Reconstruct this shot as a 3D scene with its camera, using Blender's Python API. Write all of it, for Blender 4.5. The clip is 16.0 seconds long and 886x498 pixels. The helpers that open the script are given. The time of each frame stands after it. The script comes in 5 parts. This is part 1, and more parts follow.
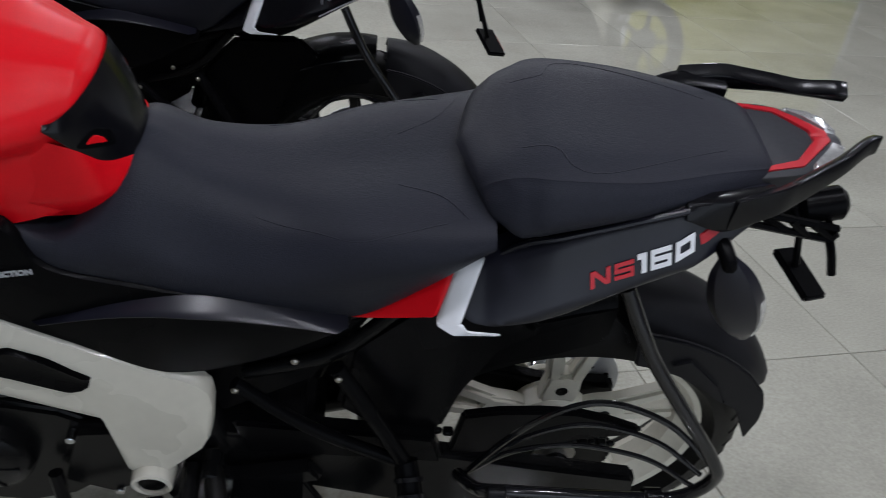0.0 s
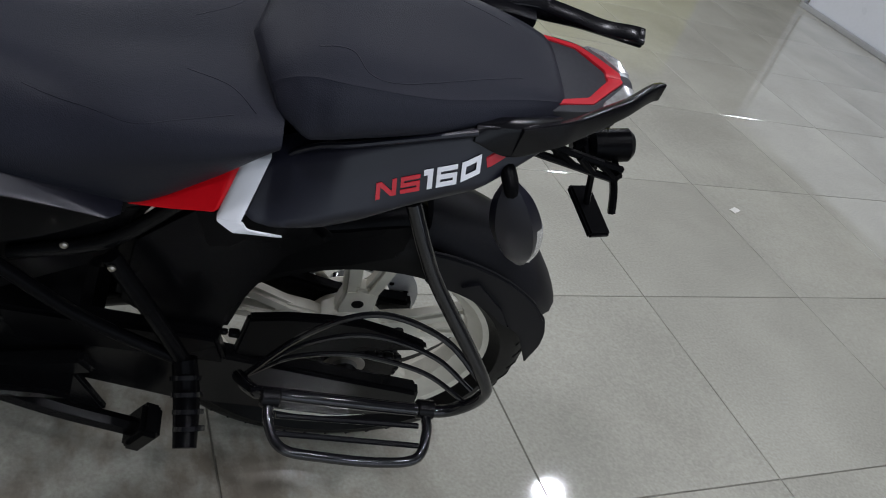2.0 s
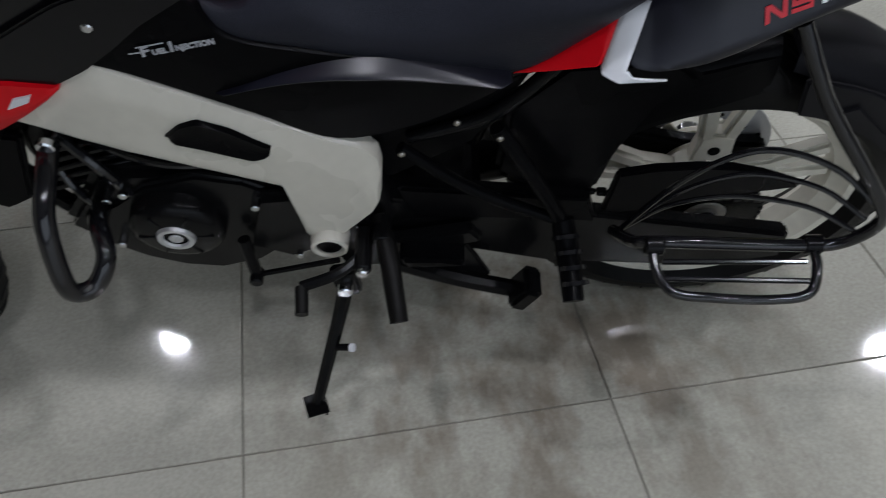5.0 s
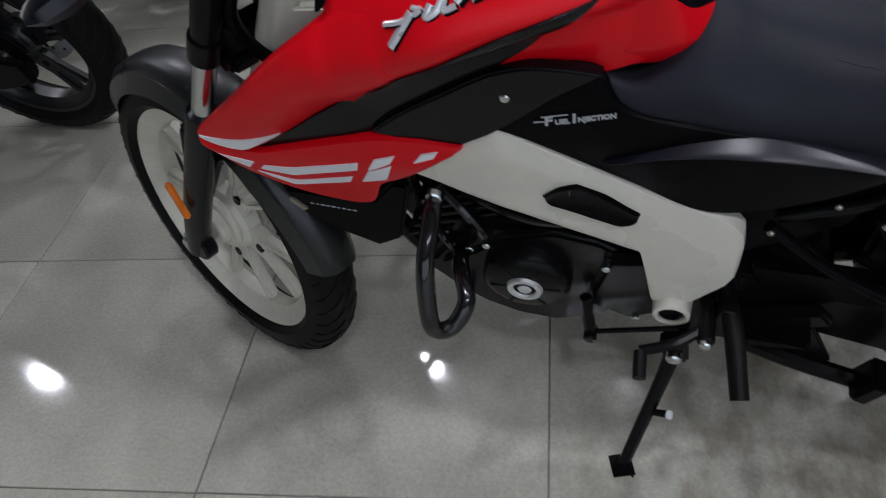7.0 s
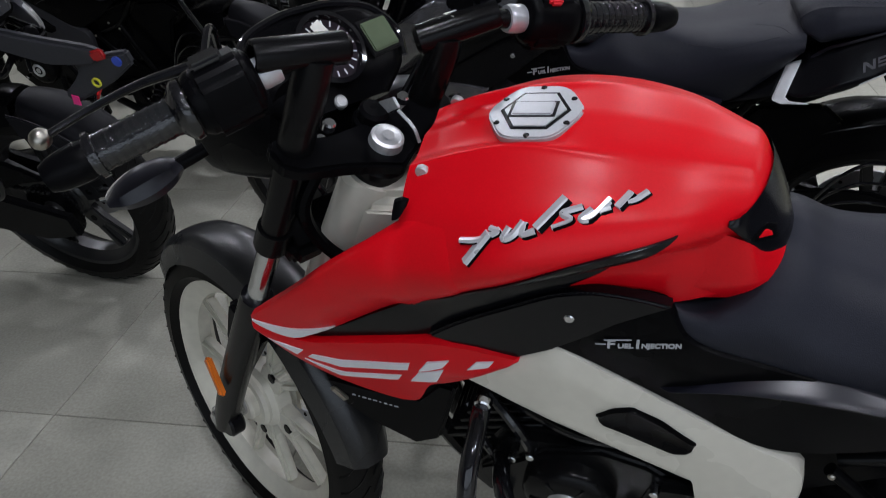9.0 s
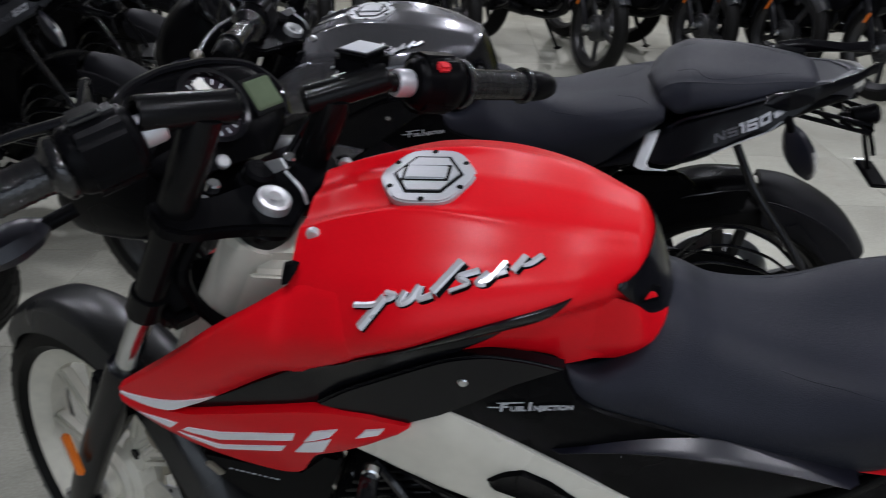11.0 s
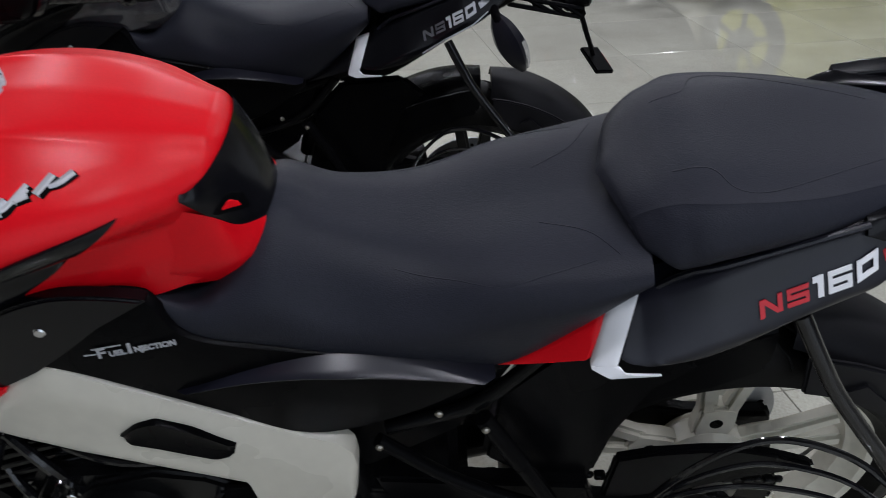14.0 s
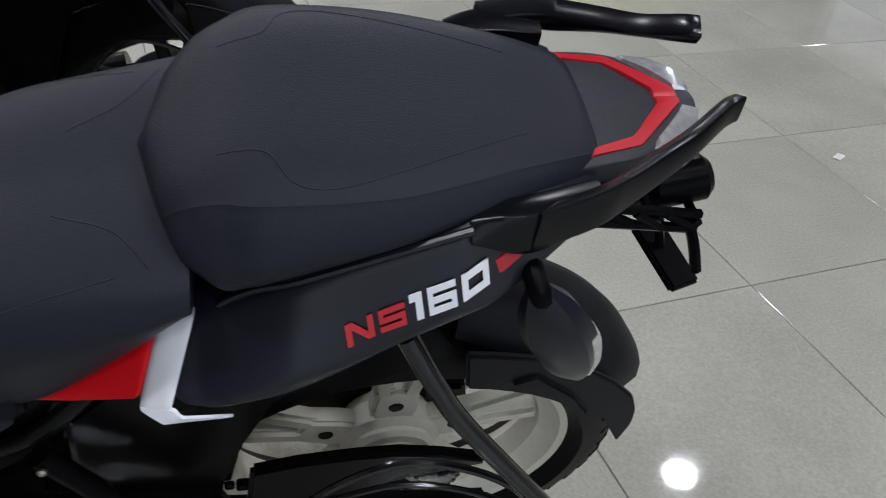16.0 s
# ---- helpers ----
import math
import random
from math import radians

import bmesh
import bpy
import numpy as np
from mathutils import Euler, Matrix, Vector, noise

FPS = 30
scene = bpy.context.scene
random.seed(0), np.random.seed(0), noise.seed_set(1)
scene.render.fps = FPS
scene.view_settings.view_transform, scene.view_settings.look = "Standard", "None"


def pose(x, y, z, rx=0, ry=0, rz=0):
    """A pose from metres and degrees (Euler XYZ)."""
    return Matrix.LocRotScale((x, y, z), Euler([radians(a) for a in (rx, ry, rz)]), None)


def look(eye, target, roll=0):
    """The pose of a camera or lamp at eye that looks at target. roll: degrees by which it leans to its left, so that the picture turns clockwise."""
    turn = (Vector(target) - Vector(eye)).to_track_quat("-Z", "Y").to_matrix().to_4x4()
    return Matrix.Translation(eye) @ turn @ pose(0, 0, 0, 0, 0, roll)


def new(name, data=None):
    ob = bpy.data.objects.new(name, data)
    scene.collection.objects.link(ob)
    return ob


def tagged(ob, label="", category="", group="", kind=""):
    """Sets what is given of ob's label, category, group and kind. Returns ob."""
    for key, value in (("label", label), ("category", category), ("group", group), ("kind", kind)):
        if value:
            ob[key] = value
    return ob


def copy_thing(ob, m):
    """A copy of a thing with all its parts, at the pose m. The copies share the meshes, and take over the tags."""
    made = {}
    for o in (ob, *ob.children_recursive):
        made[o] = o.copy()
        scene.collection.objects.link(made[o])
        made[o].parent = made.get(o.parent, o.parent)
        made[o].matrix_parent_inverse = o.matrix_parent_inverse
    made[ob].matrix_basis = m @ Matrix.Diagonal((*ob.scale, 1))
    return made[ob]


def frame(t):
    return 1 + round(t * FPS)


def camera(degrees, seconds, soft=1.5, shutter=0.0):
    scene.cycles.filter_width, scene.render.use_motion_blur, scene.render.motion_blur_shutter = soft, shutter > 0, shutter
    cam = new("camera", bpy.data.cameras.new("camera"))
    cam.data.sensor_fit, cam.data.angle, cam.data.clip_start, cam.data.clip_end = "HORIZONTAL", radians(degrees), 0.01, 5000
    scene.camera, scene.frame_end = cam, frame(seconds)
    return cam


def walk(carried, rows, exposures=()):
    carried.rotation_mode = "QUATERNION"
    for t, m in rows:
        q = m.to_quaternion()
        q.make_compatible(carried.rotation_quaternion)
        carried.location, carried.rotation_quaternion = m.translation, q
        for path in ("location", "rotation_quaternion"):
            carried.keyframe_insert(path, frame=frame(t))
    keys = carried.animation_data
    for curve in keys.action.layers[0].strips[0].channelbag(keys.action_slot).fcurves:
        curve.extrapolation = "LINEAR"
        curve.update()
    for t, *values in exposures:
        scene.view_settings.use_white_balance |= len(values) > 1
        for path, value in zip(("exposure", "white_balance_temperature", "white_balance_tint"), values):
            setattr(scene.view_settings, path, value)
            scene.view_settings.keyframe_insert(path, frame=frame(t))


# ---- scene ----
cam = camera(56.6, 16.0, soft=0.55, shutter=0.4)
PATH = [
    (0, (-0.049, 0.114, 1.17), (0.502, 1.736, 0.138), 8.0),
    (0.5, (-0.03, 0.111, 1.173), (0.664, 1.684, 0.151), 12.3),
    (1, (-0.016, 0.107, 1.171), (0.759, 1.636, 0.141), 15.9),
    (1.5, (-0.003, 0.099, 1.167), (0.825, 1.565, 0.087), 18.8),
    (2, (0.011, 0.091, 1.166), (0.905, 1.498, 0.061), 21.4),
    (2.5, (0.009, 0.081, 1.166), (0.931, 1.466, 0.058), 22.1),
    (3, (-0.007, 0.075, 1.165), (0.905, 1.455, 0.041), 21.7),
    (3.5, (-0.043, 0.077, 1.16), (0.705, 1.493, -0.038), 16.5),
    (4, (-0.07, 0.076, 1.153), (0.5, 1.498, -0.133), 10.8),
    (4.5, (-0.085, 0.078, 1.145), (0.331, 1.484, -0.216), 5.7),
    (5, (-0.112, 0.078, 1.14), (0.137, 1.465, -0.28), -0.0),
    (5.2, (-0.121, 0.075, 1.142), (0.054, 1.463, -0.287), -2.2),
    (7.3, (-0.277, 0.081, 1.196), (-0.616, 1.587, -0.076), -8.0),
    (7.5, (-0.286, 0.085, 1.201), (-0.639, 1.613, -0.04), -7.4),
    (8, (-0.3, 0.094, 1.214), (-0.665, 1.687, 0.062), -5.8),
    (8.5, (-0.305, 0.101, 1.223), (-0.662, 1.751, 0.15), -4.6),
    (8.7, (-0.309, 0.103, 1.227), (-0.652, 1.78, 0.192), -3.9),
    (10.8, (-0.355, 0.114, 1.225), (-0.446, 1.916, 0.362), 0.8),
    (11, (-0.353, 0.116, 1.226), (-0.345, 1.922, 0.365), 1.7),
    (11.5, (-0.338, 0.125, 1.222), (-0.048, 1.906, 0.359), 2.6),
    (12, (-0.317, 0.123, 1.214), (0.162, 1.858, 0.342), 1.5),
    (12.5, (-0.287, 0.13, 1.208), (0.225, 1.847, 0.32), -0.2),
    (13, (-0.241, 0.139, 1.2), (0.249, 1.852, 0.292), -0.5),
    (13.5, (-0.162, 0.154, 1.177), (0.188, 1.88, 0.229), -1.6),
    (14, (-0.079, 0.171, 1.159), (0.244, 1.876, 0.164), -0.6),
    (14.5, (-0.012, 0.191, 1.15), (0.397, 1.845, 0.104), 0.6),
    (15, (0.066, 0.237, 1.141), (0.635, 1.809, 0.044), 2.6),
    (15.5, (0.14, 0.292, 1.138), (0.788, 1.804, 0.001), 4.6),
    (16, (0.186, 0.321, 1.131), (0.879, 1.771, -0.059), 7.3),
]
walk(cam, [(t, look(eye, target, roll)) for t, eye, target, roll in PATH], [(0.0, 0.13), (2.0, 0.11), (5.2, 0.07), (7.3, 0.20), (8.7, 0.25), (10.8, 0.30), (13.5, 0.18), (14.5, 0.19), (16.0, 0.21)])

from mathutils.bvhtree import BVHTree

# ---- light and exposure ----
scene.view_settings.exposure = 0.0
world = bpy.data.worlds.new("world")
world.use_nodes = True
scene.world = world
world.node_tree.nodes["Background"].inputs[0].default_value = (0.80, 0.86, 0.84, 1)
world.node_tree.nodes["Background"].inputs[1].default_value = 0.02

CEIL = 3.0
LAMPS = [(-3.95, 3.55), (-2.6, 3.62), (-1.2, 3.64), (0.2, 3.64), (1.6, 3.4), (3.2, 2.74), (-0.6, 0.4), (1.0, 0.3), (3.9, 0.2), (0.1, -1.0), (1.6, -1.0),
         (-2.4, 6.2), (-0.4, 6.2), (1.6, 6.2), (3.6, 6.0), (6.2, 1.2)]
LAMP_WATT = 15.8
for lx, ly in LAMPS:
    ld = bpy.data.lights.new("downlight_lamp", "AREA")
    ld.shape, ld.size, ld.energy, ld.color = "DISK", 0.17, LAMP_WATT * (1.5 if ly > 5 else 1.0), (0.95, 0.97, 1.08)
    lo = new("downlight_lamp", ld)
    lo.matrix_world = pose(lx, ly, CEIL - 0.012)

# daylight from the glass shop front behind the camera
SHOP = (-2.4, 4.0, 0.12, 2.45)
day = bpy.data.lights.new("shopfront_daylight", "AREA")
day.shape, day.size, day.size_y, day.energy, day.color = "RECTANGLE", SHOP[1] - SHOP[0], SHOP[3] - SHOP[2], 50.0, (0.80, 0.91, 1.06)
day_ob = new("shopfront_daylight", day)
day_ob.matrix_world = pose((SHOP[0] + SHOP[1]) / 2, -3.42, (SHOP[2] + SHOP[3]) / 2, 90, 0, 0)


# ---- materials ----
def nodes_of(name):
    m = bpy.data.materials.new(name)
    m.use_nodes = True
    nt = m.node_tree
    return m, nt, nt.nodes["Principled BSDF"]


def surface(name, color, rough=0.5, metal=0.0, coat=0.0, grain=60.0, vary=0.12, bump=0.0, bump_scale=300.0, rough_vary=0.08, smudge=4.0, spec=0.5):
    """A painted, moulded or cast surface with variation at two scales."""
    m, nt, b = nodes_of(name)
    L = nt.links.new
    tc = nt.nodes.new("ShaderNodeTexCoord")
    n1 = nt.nodes.new("ShaderNodeTexNoise")
    n1.inputs["Scale"].default_value, n1.inputs["Detail"].default_value = smudge, 4
    n2 = nt.nodes.new("ShaderNodeTexNoise")
    n2.inputs["Scale"].default_value, n2.inputs["Detail"].default_value = grain, 5
    L(tc.outputs["Object"], n1.inputs["Vector"])
    L(tc.outputs["Object"], n2.inputs["Vector"])
    add = nt.nodes.new("ShaderNodeMath")
    add.operation = "ADD"
    L(n1.outputs["Fac"], add.inputs[0])
    L(n2.outputs["Fac"], add.inputs[1])
    mr = nt.nodes.new("ShaderNodeMapRange")
    mr.inputs["From Min"].default_value, mr.inputs["From Max"].default_value = 0.6, 1.4
    mr.inputs["To Min"].default_value, mr.inputs["To Max"].default_value = 1 - vary, 1 + vary
    L(add.outputs[0], mr.inputs["Value"])
    mix = nt.nodes.new("ShaderNodeMix")
    mix.data_type, mix.blend_type = "RGBA", "MULTIPLY"
    mix.inputs["Factor"].default_value = 1.0
    mix.inputs["A"].default_value = (*color, 1)
    L(mr.outputs[0], mix.inputs["B"])
    L(mix.outputs["Result"], b.inputs["Base Color"])
    rr = nt.nodes.new("ShaderNodeMapRange")
    rr.inputs["From Min"].default_value, rr.inputs["From Max"].default_value = 0.3, 0.7
    rr.inputs["To Min"].default_value, rr.inputs["To Max"].default_value = max(0.02, rough - rough_vary), min(1, rough + rough_vary)
    L(n1.outputs["Fac"], rr.inputs["Value"])
    L(rr.outputs[0], b.inputs["Roughness"])
    b.inputs["Metallic"].default_value = metal
    b.inputs["Specular IOR Level"].default_value = spec
    b.inputs["Coat Weight"].default_value = coat
    b.inputs["Coat Roughness"].default_value = 0.08
    if bump:
        n3 = nt.nodes.new("ShaderNodeTexNoise")
        n3.inputs["Scale"].default_value, n3.inputs["Detail"].default_value = bump_scale, 3
        L(tc.outputs["Object"], n3.inputs["Vector"])
        bp = nt.nodes.new("ShaderNodeBump")
        bp.inputs["Strength"].default_value, bp.inputs["Distance"].default_value = bump, 0.002
        L(n3.outputs["Fac"], bp.inputs["Height"])
        L(bp.outputs[0], b.inputs["Normal"])
    return m


def vinyl(name, color, rough):
    """Seat cover: fine pebbled grain."""
    m = surface(name, color, rough, vary=0.14, grain=220, smudge=6, spec=0.13)
    nt = m.node_tree
    b = nt.nodes["Principled BSDF"]
    tc = nt.nodes.new("ShaderNodeTexCoord")
    vo = nt.nodes.new("ShaderNodeTexVoronoi")
    vo.inputs["Scale"].default_value = 700
    nt.links.new(tc.outputs["Object"], vo.inputs["Vector"])
    no = nt.nodes.new("ShaderNodeTexNoise")
    no.inputs["Scale"].default_value = 1300
    nt.links.new(tc.outputs["Object"], no.inputs["Vector"])
    ad = nt.nodes.new("ShaderNodeMath")
    nt.links.new(vo.outputs["Distance"], ad.inputs[0])
    nt.links.new(no.outputs["Fac"], ad.inputs[1])
    bp = nt.nodes.new("ShaderNodeBump")
    bp.inputs["Strength"].default_value, bp.inputs["Distance"].default_value = 0.30, 0.0006
    nt.links.new(ad.outputs[0], bp.inputs["Height"])
    nt.links.new(bp.outputs[0], b.inputs["Normal"])
    return m


def glass(name, color, rough=0.05):
    m, nt, b = nodes_of(name)
    b.inputs["Base Color"].default_value = (*color, 1)
    b.inputs["Transmission Weight"].default_value = 0.85
    b.inputs["Roughness"].default_value = rough
    b.inputs["IOR"].default_value = 1.45
    return m


def tile_material(name):
    m, nt, b = nodes_of(name)
    L = nt.links.new
    geo = nt.nodes.new("ShaderNodeNewGeometry")
    oi = nt.nodes.new("ShaderNodeObjectInfo")
    sep = nt.nodes.new("ShaderNodeVectorMath")
    sep.operation = "ADD"
    L(geo.outputs["Position"], sep.inputs[0])
    sc = nt.nodes.new("ShaderNodeMath")
    sc.operation = "MULTIPLY"
    sc.inputs[1].default_value = 17.0
    L(oi.outputs["Random"], sc.inputs[0])
    L(sc.outputs[0], sep.inputs[1])
    n1 = nt.nodes.new("ShaderNodeTexNoise")
    n1.inputs["Scale"].default_value, n1.inputs["Detail"].default_value = 2.2, 6
    L(sep.outputs[0], n1.inputs["Vector"])
    n2 = nt.nodes.new("ShaderNodeTexNoise")
    n2.inputs["Scale"].default_value, n2.inputs["Detail"].default_value = 150, 3
    L(sep.outputs[0], n2.inputs["Vector"])
    cr_ = nt.nodes.new("ShaderNodeValToRGB")
    cr_.color_ramp.elements[0].position, cr_.color_ramp.elements[1].position = 0.36, 0.64
    cr_.color_ramp.elements[0].color = (0.350, 0.343, 0.294, 1)
    cr_.color_ramp.elements[1].color = (0.490, 0.484, 0.414, 1)
    mx = nt.nodes.new("ShaderNodeMath")
    mx.operation = "MULTIPLY_ADD"
    mx.inputs[1].default_value = 0.45
    L(n2.outputs["Fac"], mx.inputs[0])
    m2 = nt.nodes.new("ShaderNodeMath")
    m2.operation = "MULTIPLY"
    m2.inputs[1].default_value = 0.55
    L(n1.outputs["Fac"], m2.inputs[0])
    L(m2.outputs[0], mx.inputs[2])
    L(mx.outputs[0], cr_.inputs["Fac"])
    # brownish footprints and mop marks, patchy by noise over the whole floor
    st = nt.nodes.new("ShaderNodeMapping")
    st.inputs["Scale"].default_value = (3.2, 4.2, 1.0)
    L(geo.outputs["Position"], st.inputs["Vector"])
    n4 = nt.nodes.new("ShaderNodeTexNoise")
    n4.inputs["Scale"].default_value, n4.inputs["Detail"].default_value, n4.inputs["Roughness"].default_value = 1.3, 6, 0.62
    L(st.outputs[0], n4.inputs["Vector"])
    n5 = nt.nodes.new("ShaderNodeTexNoise")
    n5.inputs["Scale"].default_value, n5.inputs["Detail"].default_value = 0.9, 3
    L(geo.outputs["Position"], n5.inputs["Vector"])
    pr = nt.nodes.new("ShaderNodeMath")
    pr.operation = "MULTIPLY"
    L(n4.outputs["Fac"], pr.inputs[0])
    L(n5.outputs["Fac"], pr.inputs[1])
    dm = nt.nodes.new("ShaderNodeMapRange")
    dm.inputs["From Min"].default_value, dm.inputs["From Max"].default_value = 0.29, 0.46
    dm.inputs["To Min"].default_value, dm.inputs["To Max"].default_value = 0.0, 0.13
    L(pr.outputs[0], dm.inputs["Value"])
    # a browner, noise-broken patch beside the stand of the red bike, fading outwards
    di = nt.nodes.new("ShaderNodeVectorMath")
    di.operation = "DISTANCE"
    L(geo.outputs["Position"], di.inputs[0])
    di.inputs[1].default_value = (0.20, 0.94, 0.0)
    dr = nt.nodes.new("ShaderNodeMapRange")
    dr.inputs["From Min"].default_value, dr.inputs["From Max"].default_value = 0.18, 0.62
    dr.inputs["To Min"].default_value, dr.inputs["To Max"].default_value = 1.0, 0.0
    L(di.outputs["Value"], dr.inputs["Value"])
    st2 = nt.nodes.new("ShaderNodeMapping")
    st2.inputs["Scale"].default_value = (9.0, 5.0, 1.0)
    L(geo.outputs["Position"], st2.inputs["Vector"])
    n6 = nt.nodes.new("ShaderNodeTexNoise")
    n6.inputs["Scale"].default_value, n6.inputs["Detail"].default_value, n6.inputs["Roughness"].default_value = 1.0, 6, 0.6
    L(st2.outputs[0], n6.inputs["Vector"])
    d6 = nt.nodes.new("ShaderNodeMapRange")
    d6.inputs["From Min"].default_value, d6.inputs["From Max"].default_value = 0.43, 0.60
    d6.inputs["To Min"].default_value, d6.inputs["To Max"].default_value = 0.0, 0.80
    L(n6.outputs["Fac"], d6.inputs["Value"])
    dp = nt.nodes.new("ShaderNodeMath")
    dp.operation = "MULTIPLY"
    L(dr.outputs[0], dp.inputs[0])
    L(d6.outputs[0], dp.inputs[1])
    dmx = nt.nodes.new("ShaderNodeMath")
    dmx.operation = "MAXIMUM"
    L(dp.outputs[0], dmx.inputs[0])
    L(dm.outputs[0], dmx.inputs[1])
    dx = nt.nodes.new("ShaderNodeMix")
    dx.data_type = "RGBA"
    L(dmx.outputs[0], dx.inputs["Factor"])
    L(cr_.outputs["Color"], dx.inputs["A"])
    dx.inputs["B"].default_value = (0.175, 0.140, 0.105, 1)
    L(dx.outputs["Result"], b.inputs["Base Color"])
    n3 = nt.nodes.new("ShaderNodeTexNoise")
    n3.inputs["Scale"].default_value, n3.inputs["Detail"].default_value = 1.3, 5
    L(geo.outputs["Position"], n3.inputs["Vector"])
    rr = nt.nodes.new("ShaderNodeMapRange")
    rr.inputs["From Min"].default_value, rr.inputs["From Max"].default_value = 0.35, 0.7
    rr.inputs["To Min"].default_value, rr.inputs["To Max"].default_value = 0.036, 0.105
    L(n3.outputs["Fac"], rr.inputs["Value"])
    L(rr.outputs[0], b.inputs["Roughness"])
    b.inputs["IOR"].default_value = 1.75
    return m


RED = surface("red_satin_paint", (0.60, 0.0022, 0.0085), 0.35, spec=0.20, vary=0.06, grain=400, coat=0.0, rough_vary=0.05)
BLACK_SATIN = surface("satin_black_panel", (0.0032, 0.0032, 0.0044), 0.22, vary=0.15, grain=300, spec=0.22, rough_vary=0.04)
NAVY_SATIN = surface("satin_graphite_panel", (0.0072, 0.0074, 0.0128), 0.30, vary=0.12, grain=300, spec=0.36, rough_vary=0.03)
BLACK_PLASTIC = surface("matt_black_plastic", (0.0026, 0.0026, 0.0031), 0.27, spec=0.04, bump=0.08, bump_scale=900, rough_vary=0.06)
BLACK_GLOSS = surface("gloss_black_tube", (0.0060, 0.0060, 0.0072), 0.11, rough_vary=0.04)
WRAP = surface("clear_wrapped_rubber", (0.0060, 0.0060, 0.0072), 0.10, bump=0.9, bump_scale=110, rough_vary=0.05, spec=0.6)
BLACK_METAL = surface("black_engine_paint", (0.0042, 0.0042, 0.0046), 0.21, spec=0.11, bump=0.10, bump_scale=500, rough_vary=0.05)
MATT_BLACK = surface("matt_black_moulding", (0.0085, 0.0085, 0.0105), 0.5, spec=0.10, vary=0.2, grain=240)
SEAT = vinyl("black_seat_vinyl", (0.0160, 0.0171, 0.0242), 0.46)
CHARCOAL = surface("matt_charcoal_plastic", (0.034, 0.035, 0.040), 0.45, spec=0.2, vary=0.15, grain=240)
RUBBER = surface("tyre_rubber", (0.0050, 0.0048, 0.0046), 0.45, spec=0.10, bump=0.2, bump_scale=400, vary=0.25)
CREAM = surface("cream_frame_paint", (0.60, 0.575, 0.50), 0.27, vary=0.05, coat=0.25)
RIM_WHITE = surface("cream_wheel_paint", (0.63, 0.605, 0.52), 0.36, vary=0.10, smudge=12)
RIM_BLACK = surface("black_wheel_paint", (0.012, 0.012, 0.013), 0.35)
WHITE_DECAL = surface("white_decal", (0.70, 0.71, 0.74), 0.4, vary=0.04)
GREY_DECAL = surface("grey_decal", (0.40, 0.41, 0.44), 0.4, vary=0.05)
RED_DECAL = surface("red_decal", (0.45, 0.010, 0.02), 0.4, vary=0.06)
DARK_DECAL = surface("dark_grey_decal", (0.06, 0.06, 0.07), 0.4)
SILVER = surface("brushed_aluminium", (0.60, 0.61, 0.62), 0.42, metal=0.75, grain=260, vary=0.15)
CHROME = surface("chrome", (0.62, 0.63, 0.65), 0.14, metal=1.0, vary=0.08)
CAP_ALU = surface("matt_aluminium", (0.44, 0.45, 0.47), 0.36, metal=0.45, grain=260, vary=0.08)
STEEL = surface("disc_steel", (0.36, 0.34, 0.30), 0.35, metal=1.0, vary=0.15)
SILVER_BADGE = surface("satin_silver_badge", (0.66, 0.66, 0.69), 0.30, metal=0.5, vary=0.08)
ORANGE = surface("orange_reflector", (0.55, 0.13, 0.01), 0.25)
RED_LENS = surface("red_lens", (0.35, 0.01, 0.012), 0.15)
RED_SWITCH = surface("red_switch", (0.60, 0.02, 0.03), 0.35)
CLEAR = surface("clear_lens", (0.66, 0.66, 0.66), 0.12, metal=0.7, vary=0.35, grain=160)
LCD = surface("lcd_glass", (0.10, 0.13, 0.08), 0.12)
DIAL = surface("dial_face", (0.02, 0.015, 0.02), 0.12)
PAPER = surface("paper_sticker", (0.72, 0.71, 0.66), 0.6)
GREY_PAINT = surface("grey_metallic_paint", (0.10, 0.10, 0.11), 0.24, metal=0.6, coat=1.0, grain=700, vary=0.2)
CARBON = surface("carbon_grey_fender", (0.0085, 0.009, 0.0105), 0.28, vary=0.25, grain=180, spec=0.45)
weave_nodes = CARBON.node_tree
weave_map = weave_nodes.nodes.new("ShaderNodeMapping")
weave_map.inputs["Rotation"].default_value = (0.0, radians(45), 0.0)
weave_nodes.links.new(weave_nodes.nodes.new("ShaderNodeTexCoord").outputs["Object"], weave_map.inputs["Vector"])
weave = weave_nodes.nodes.new("ShaderNodeTexChecker")
weave.inputs["Scale"].default_value = 210
weave_nodes.links.new(weave_map.outputs[0], weave.inputs["Vector"])
weave_bump = weave_nodes.nodes.new("ShaderNodeBump")
weave_bump.inputs["Strength"].default_value, weave_bump.inputs["Distance"].default_value = 0.5, 0.0006
weave_nodes.links.new(weave.outputs["Fac"], weave_bump.inputs["Height"])
weave_nodes.links.new(weave_bump.outputs[0], weave_nodes.nodes["Principled BSDF"].inputs["Normal"])
DARK_WALL = surface("dark_wall_paint", (0.10, 0.10, 0.11), 0.5, vary=0.04, smudge=0.6)
WALL_PAINT = surface("cream_wall_paint", (0.66, 0.64, 0.56), 0.6, vary=0.04, smudge=0.6)
CEIL_PAINT = surface("ceiling_paint", (0.22, 0.22, 0.22), 0.7, vary=0.03, smudge=0.6)
GROUT = surface("tile_grout", (0.20, 0.19, 0.16), 0.8, vary=0.2)
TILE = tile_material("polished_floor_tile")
SKIRT = surface("skirting_stone", (0.50, 0.47, 0.38), 0.3)
